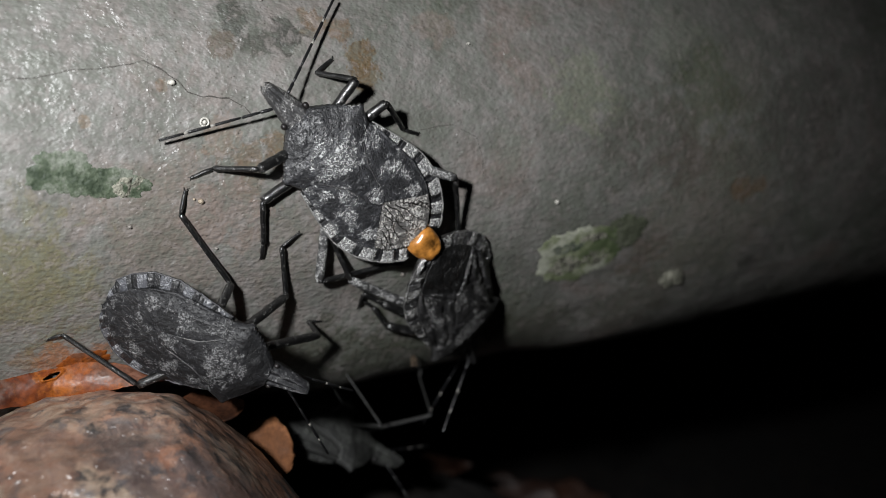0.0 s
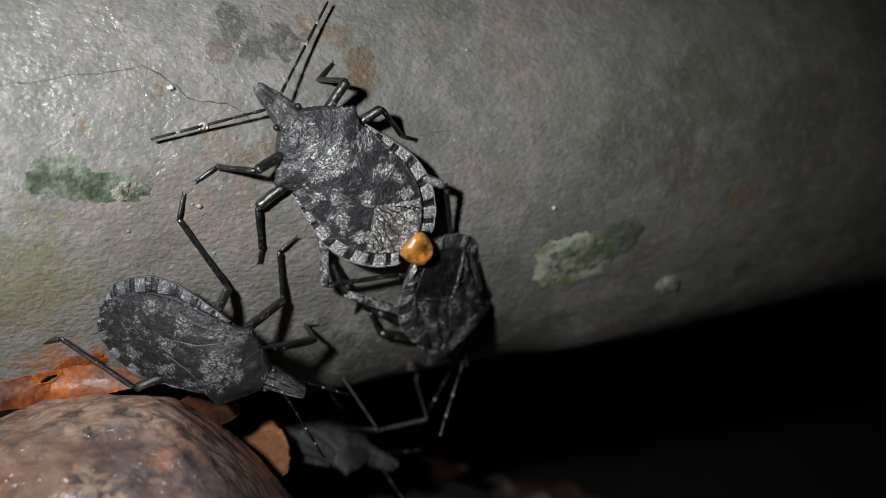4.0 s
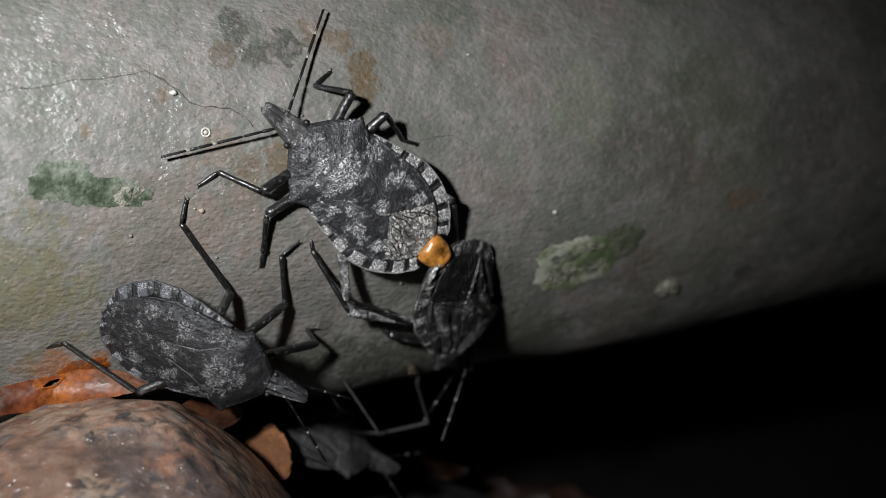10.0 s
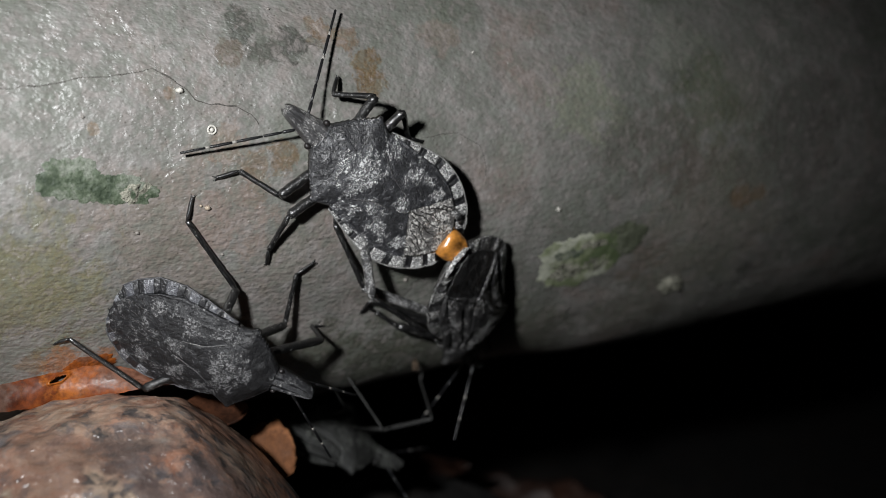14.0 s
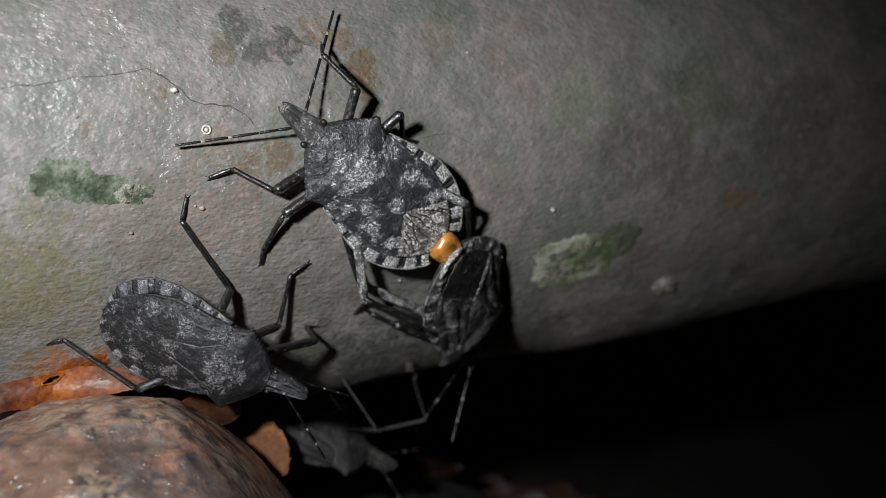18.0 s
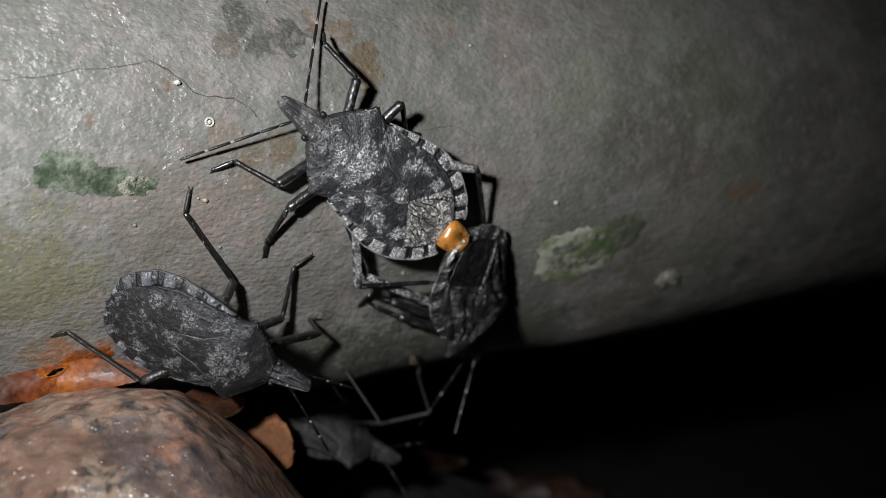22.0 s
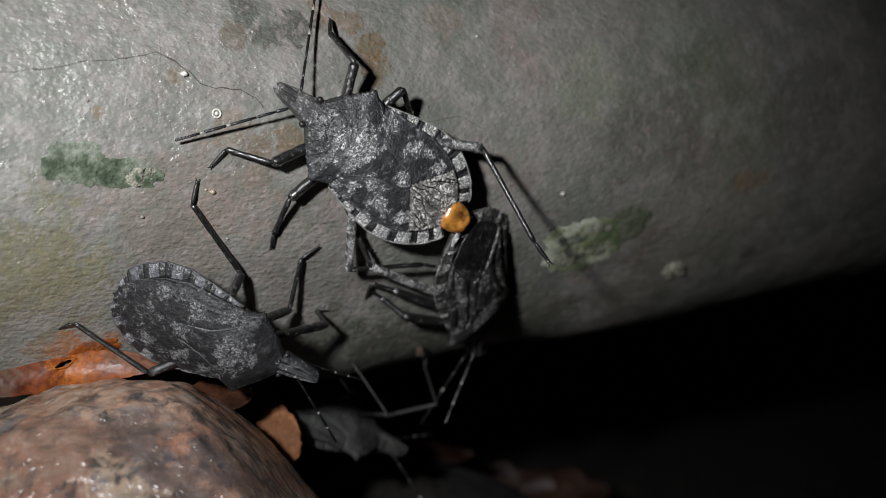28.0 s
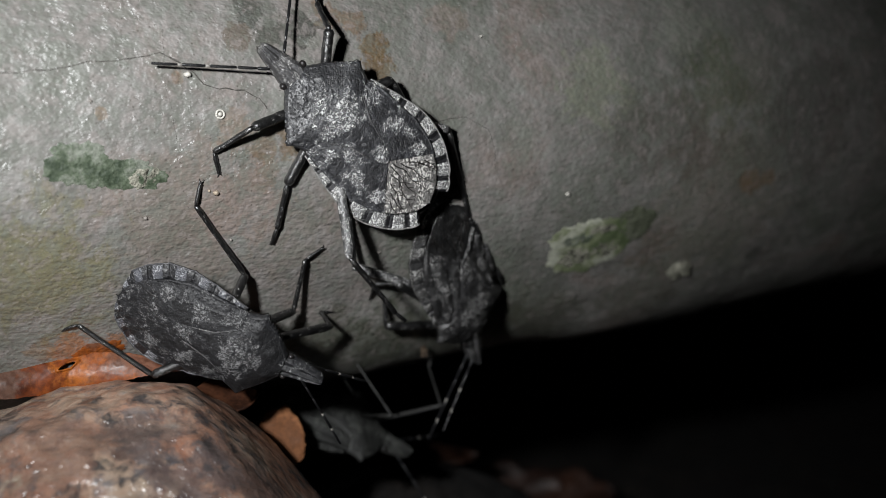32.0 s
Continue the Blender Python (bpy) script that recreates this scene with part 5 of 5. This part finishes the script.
CLIMBER_KNEES = {
    "hind_right": [(0, (0.96, 5.52, 5.54)), (6, (-0.13, 5.05, 5.29)), (9, (0.38, 5.56, 5.15)), (13, (0.83, 6.67, 2.46)), (17, (1.39, 4.97, 3.01)), (20, (2.79, 5.76, 5.89)), (23, (3.04, 4.92, 6.62)), (25.5, (2.03, 6.34, 8.56)), (27.5, (2.39, 4.78, 6.65)), (28, (2.66, 3.82, 7.53)), (28.5, (1.07, 5.27, 6.78)), (29, (1.49, 3.82, 7.88)), (30.5, (0.05, 5.05, 8.36)), (32, (-0.88, 5.95, 9.41))],
    "hind_left": [(0, (-12.02, 5.94, -4.21)), (3, (-11.37, 5.55, -4.23)), (6, (-10.69, 4.89, -4.02)), (9, (-10.55, 4.79, -4.69)), (11, (-7.91, 5.83, -5.06)), (13, (-7.33, 5.58, -5.36)), (17, (-7.08, 4.97, -4.70)), (20, (-8.50, 5.55, -5.01)), (23, (-8.44, 6.24, -4.71)), (25.5, (-8.08, 5.23, -4.80)), (27.5, (-8.98, 6.12, -4.09)), (28.5, (-11.00, 5.21, -3.12)), (29.5, (-11.01, 4.38, -2.99)), (30.5, (-12.46, 4.91, -2.04)), (32, (-9.71, -0.26, -3.46))],
    "front_left": [(0, (-16.13, -4.07, 5.81)), (3, (-16.07, -4.68, 5.98)), (6, (-15.88, -5.38, 6.40)), (9, (-16.31, -3.86, 5.32)), (11, (-15.80, -2.65, 4.24)), (13, (-15.43, -1.50, 3.97)), (17, (-15.01, -2.52, 4.58)), (20, (-15.13, -2.41, 4.74)), (23, (-15.13, -2.56, 4.46)), (25.5, (-15.65, -2.10, 4.59)), (27.5, (-15.60, -2.98, 4.75)), (28.5, (-16.43, -3.75, 6.51)), (29.5, (-16.34, -5.04, 7.33)), (30.5, (-17.08, -5.04, 7.88)), (32, (-17.81, -4.86, 8.69))],
    "front_right": [(0, (-7.83, -1.14, 13.95)), (3, (-8.28, -1.96, 14.09)), (6, (-8.91, -2.82, 14.32)), (9, (-8.60, -2.24, 13.96)), (11, (-7.81, -0.71, 13.51)), (13, (-6.76, -0.79, 13.14)), (14.8, (-6.72, -2.71, 12.80)), (16.4, (-7.83, -2.36, 13.87)), (20, (-7.70, -2.21, 13.94)), (23, (-8.24, -1.25, 14.23)), (25.5, (-8.49, -1.66, 14.41)), (27.5, (-8.67, -3.07, 14.22)), (28.5, (-8.74, -2.08, 15.60)), (29.5, (-9.14, -2.19, 16.19)), (30.5, (-9.65, -2.71, 16.52)), (31.2, (-9.92, -4.08, 16.51)), (32, (-11.38, -2.79, 17.51))],
}
CLIMBER_FEET = {
    "hind_right": [(0, (1.39, 13.34, -1.06)), (6, (0.77, 12.99, -1.11)), (9, (1.44, 13.49, -1.19)), (13, (1.61, 15.27, -3.14)), (17, (2.11, 14.17, -1.57)), (20, (3.90, 14.07, 0.04)), (23, (4.10, 12.92, 0.38)), (25.5, (1.94, 11.67, 1.88)), (27.5, (3.29, 13.16, 0.79)), (28, (8.08, 3.28, -2.35)), (28.5, (3.56, 13.25, 0.89)), (29, (5.38, 10.77, 1.50)), (30.5, (2.42, 12.23, 1.46)), (32, (1.15, 11.63, 1.16))],
    "hind_left": [(0, (-5.50, 10.40, -2.65)), (3, (-4.23, 9.01, -3.23)), (6, (-4.71, 10.13, -3.06)), (9, (-5.15, 10.55, -5.99)), (11, (-3.68, 11.63, -8.60)), (13, (-2.42, 10.85, -8.84)), (17, (-2.26, 10.02, -8.60)), (20, (-2.12, 9.68, -7.48)), (23, (-1.80, 10.38, -3.07)), (25.5, (-1.74, 9.87, -3.30)), (27.5, (-3.04, 11.20, -2.41)), (28.5, (-3.71, 8.01, -4.85)), (29.5, (-3.19, 4.23, -7.87)), (30.5, (-5.03, 4.82, -7.47)), (32, (-5.68, 4.70, -8.28))],
    "front_left": [(0, (-20.30, -3.18, 6.00)), (3, (-20.00, -3.15, 6.48)), (6, (-19.47, -3.24, 6.85)), (9, (-20.40, -3.31, 6.24)), (11, (-19.18, -3.40, 6.78)), (13, (-19.34, -2.79, 6.85)), (17, (-19.18, -3.39, 6.87)), (20, (-19.41, -3.29, 6.89)), (23, (-19.30, -3.45, 6.91)), (25.5, (-19.51, -3.02, 7.14)), (27.5, (-19.30, -3.79, 7.04)), (28.5, (-20.62, -3.52, 6.59)), (29.5, (-20.20, -3.38, 7.07)), (30.5, (-20.94, -3.71, 6.61)), (32, (-21.39, -4.00, 6.66))],
    "front_right": [(0, (-10.54, 0.0, 14.59)), (3, (-10.56, 0.0, 14.66)), (6, (-10.67, -0.1, 14.61)), (9, (-10.74, -0.1, 14.51)), (11, (-10.84, -0.1, 14.24)), (13, (-10.74, 0.45, 13.69)), (14.8, (-10.65, -1.34, 13.36)), (16.4, (-10.88, -3.13, 16.81)), (20, (-10.77, -2.94, 16.75)), (23, (-11.01, -2.01, 17.31)), (25.5, (-11.17, -0.58, 17.45)), (27.5, (-11.07, -1.83, 17.43)), (28.5, (-11.38, 0.43, 17.69)), (29.5, (-11.73, 0.71, 17.79)), (30.5, (-11.86, 0.65, 17.73)), (31.2, (-12.13, -0.68, 17.59)), (32, (-12.76, -0.00, 20.34))],
}
PARTNER_KNEES = {"hind_right": [(0, (-9.14, 7.54, -4.11)), (3, (-8.90, 6.82, -4.48)), (6, (-9.80, 7.05, -5.77)), (9, (-9.62, 7.09, -6.31)), (11, (-8.80, 7.02, -6.38)), (13, (-8.30, 7.24, -4.46)), (17, (-8.33, 7.54, -3.71)), (20, (-8.21, 7.71, -4.00)), (23, (-7.55, 6.84, -3.81)), (25.5, (-7.45, 6.44, -3.87)), (27.5, (-7.36, 6.15, -4.09)), (28.5, (-8.63, 6.80, -3.43)), (29.5, (-9.86, 7.62, -3.17)), (30.5, (-10.06, 7.11, -3.55)), (32, (-9.95, 6.37, -3.61))]}
PARTNER_FEET = {"hind_right": [(0, (-11.49, 3.69, 1.69)), (3, (-10.94, 4.67, 0.63)), (6, (-12.67, 3.58, 0.65)), (9, (-12.95, 4.07, -0.39)), (11, (-11.98, 4.53, -0.19)), (13, (-10.95, 4.10, 1.67)), (17, (-10.30, 3.97, 2.53)), (20, (-9.32, 4.60, 2.59)), (23, (-10.25, 4.01, 2.50)), (25.5, (-9.84, 4.29, 2.41)), (27.5, (-10.67, 4.10, 1.95)), (28.5, (-9.98, 4.02, 2.92)), (29.5, (-10.24, 3.77, 3.14)), (30.5, (-10.30, 3.81, 2.99)), (32, (-10.30, 4.06, 2.53))]}
CLIMBER_FEELER_LEFT = [(0, (-23.90, -7.00, 8.15)), (3, (-24.08, -7.11, 8.21)), (6, (-24.61, -7.60, 9.71)), (9, (-24.10, -7.02, 7.65)), (11, (-24.00, -6.92, 7.41)), (13, (-22.81, -6.32, 7.86)), (17, (-22.41, -6.05, 7.61)), (19, (-22.33, -6.28, 9.33)), (21, (-22.62, -6.01, 6.81)), (23, (-22.35, -5.78, 6.51)), (25, (-22.54, -5.99, 6.95)), (28, (-23.09, -6.44, 7.61)), (29, (-24.10, -7.15, 10.15)), (30, (-24.05, -7.42, 12.49)), (31, (-24.69, -7.76, 13.23)), (32, (-25.99, -8.45, 13.76))]
CLIMBER_FEELER_RIGHT = [(0, (-10.01, 1.76, 21.92)), (3, (-10.03, 1.84, 22.18)), (6, (-10.98, 1.55, 22.76)), (9, (-10.80, 1.80, 23.15)), (13, (-10.63, 1.42, 21.88)), (17, (-9.60, 2.10, 22.27)), (19, (-10.26, 1.97, 22.87)), (23, (-11.84, 1.25, 23.15)), (28, (-12.51, 0.48, 22.01)), (29, (-15.01, -0.47, 22.98)), (30, (-15.96, -0.82, 23.31)), (32, (-14.82, -0.07, 23.69))]
PARTNER_FEELER_LEFT = [(0, (0.52, 21.58, -18.13)), (9, (0.36, 21.00, -18.49)), (12, (-1.07, 20.74, -24.38)), (13, (0.21, 20.86, -22.69)), (19, (0.77, 20.50, -22.89)), (23, (0.60, 20.10, -22.26)), (28, (-0.97, 20.22, -21.25)), (32, (-2.02, 20.68, -22.88))]
RESTER_POSE = (0, -21.17, 0.00, -9.35, -136.61, 53.04, 130.96)
LURKER_POSE = (0, -14.53, 25.00, -21.44, -34.38, 40.10, -85.17)
RESTER_FEELERS = {"left": (-4.84, 14.00, -16.81), "right": (-10.61, 9.00, -22.60)}

climber = shield_bug("shield_bug", "mottled grey-black shield bug with banded rim climbing the bark", CLIMBER_ROWS[0], CLIMBER_LEGS, False, True, MEMBRANE)
partner = shield_bug("shield_bug", "dark shield bug joined tail to tail with the climbing one", PARTNER_ROWS[0], PARTNER_LEGS, True, False, MEMBRANE_DARK)
rester = shield_bug("shield_bug", "dark mottled shield bug resting still above the dead leaf", RESTER_POSE, RESTER_LEGS, False, False, SHELL_MID, RESTER_FEELERS, 0.921)
shield_bug("shield_bug", "dim shield bug in the shade under the log", LURKER_POSE, LURKER_LEGS, True, False, MEMBRANE_DARK, None, 1.021, in_shade=True)


def glide(rows, t):
    """The place at t on a track of (time, place)."""
    return [np.interp(t, [r[0] for r in rows], [r[1][i] for r in rows]) for i in range(3)]


def key_bug(made, rows, feeler_rows, knees, feet):
    bug, limbs, feelers = made
    walk(bug, [(r[0], place(r)) for r in rows])
    poses = [(r[0], place(r)) for r in rows]
    for key, (femur, tibia, tarsus, hip, knee, steps, upper, lower) in limbs.items():
        keyed = []
        for t, m in poses:
            led = None
            if key in knees:
                led = glide(knees[key], t)
            foot, tip = foot_at(steps, t)
            if key in feet:
                foot = Vector(glide(feet[key], t))
                if key.startswith("hind"):
                    tip = foot + (foot - Vector(led)).normalized() * 1.2 + Vector((0.5, 0.4, -0.2))
            keyed.append((t, leg_poses(m, hip, knee, foot, tip, upper, lower, led)))
        for i, ob in enumerate((femur, tibia, tarsus)):
            walk(ob, [(t, p[i]) for t, p in keyed])
    for side, targets in feeler_rows.items():
        s = -1 if side == "left" else 1
        base = Vector((s * FEELER_BASE[0], FEELER_BASE[1], FEELER_BASE[2]))
        keyed = []
        for t, m in poses:
            goal = Vector(glide(targets, t))
            keyed.append((t, frame_along(base, (m.inverted() @ (goal * MM)) / MM - base, (0, 0, 1))))
        walk(feelers[side], keyed)


def key_leg(limb_parts, body, times):
    """Key one leg of a bug that stands still."""
    femur, tibia, tarsus, hip, knee, steps, upper, lower = limb_parts
    keyed = [(t, leg_poses(body, hip, knee, *foot_at(steps, t), upper, lower)) for t in times]
    for i, ob in enumerate((femur, tibia, tarsus)):
        walk(ob, [(t, p[i]) for t, p in keyed])


def motions():
    still, drawn_in = pose(0, 0, 0), pose(0, 2.3 * MM, -1.0 * MM)
    walk(TAILS[0], [(0, still), (27.5, still), (29.2, drawn_in), (32, drawn_in)])
    key_leg(rester[1]["mid_left"], place(RESTER_POSE) @ Matrix.Scale(0.921, 4), [0, 11.1, 11.2, 11.3, 11.4, 11.5, 11.6, 32])
    key_bug(climber, CLIMBER_ROWS, {"left": CLIMBER_FEELER_LEFT, "right": CLIMBER_FEELER_RIGHT}, CLIMBER_KNEES, CLIMBER_FEET)
    key_bug(partner, PARTNER_ROWS, {"left": PARTNER_FEELER_LEFT}, PARTNER_KNEES, PARTNER_FEET)


motions()
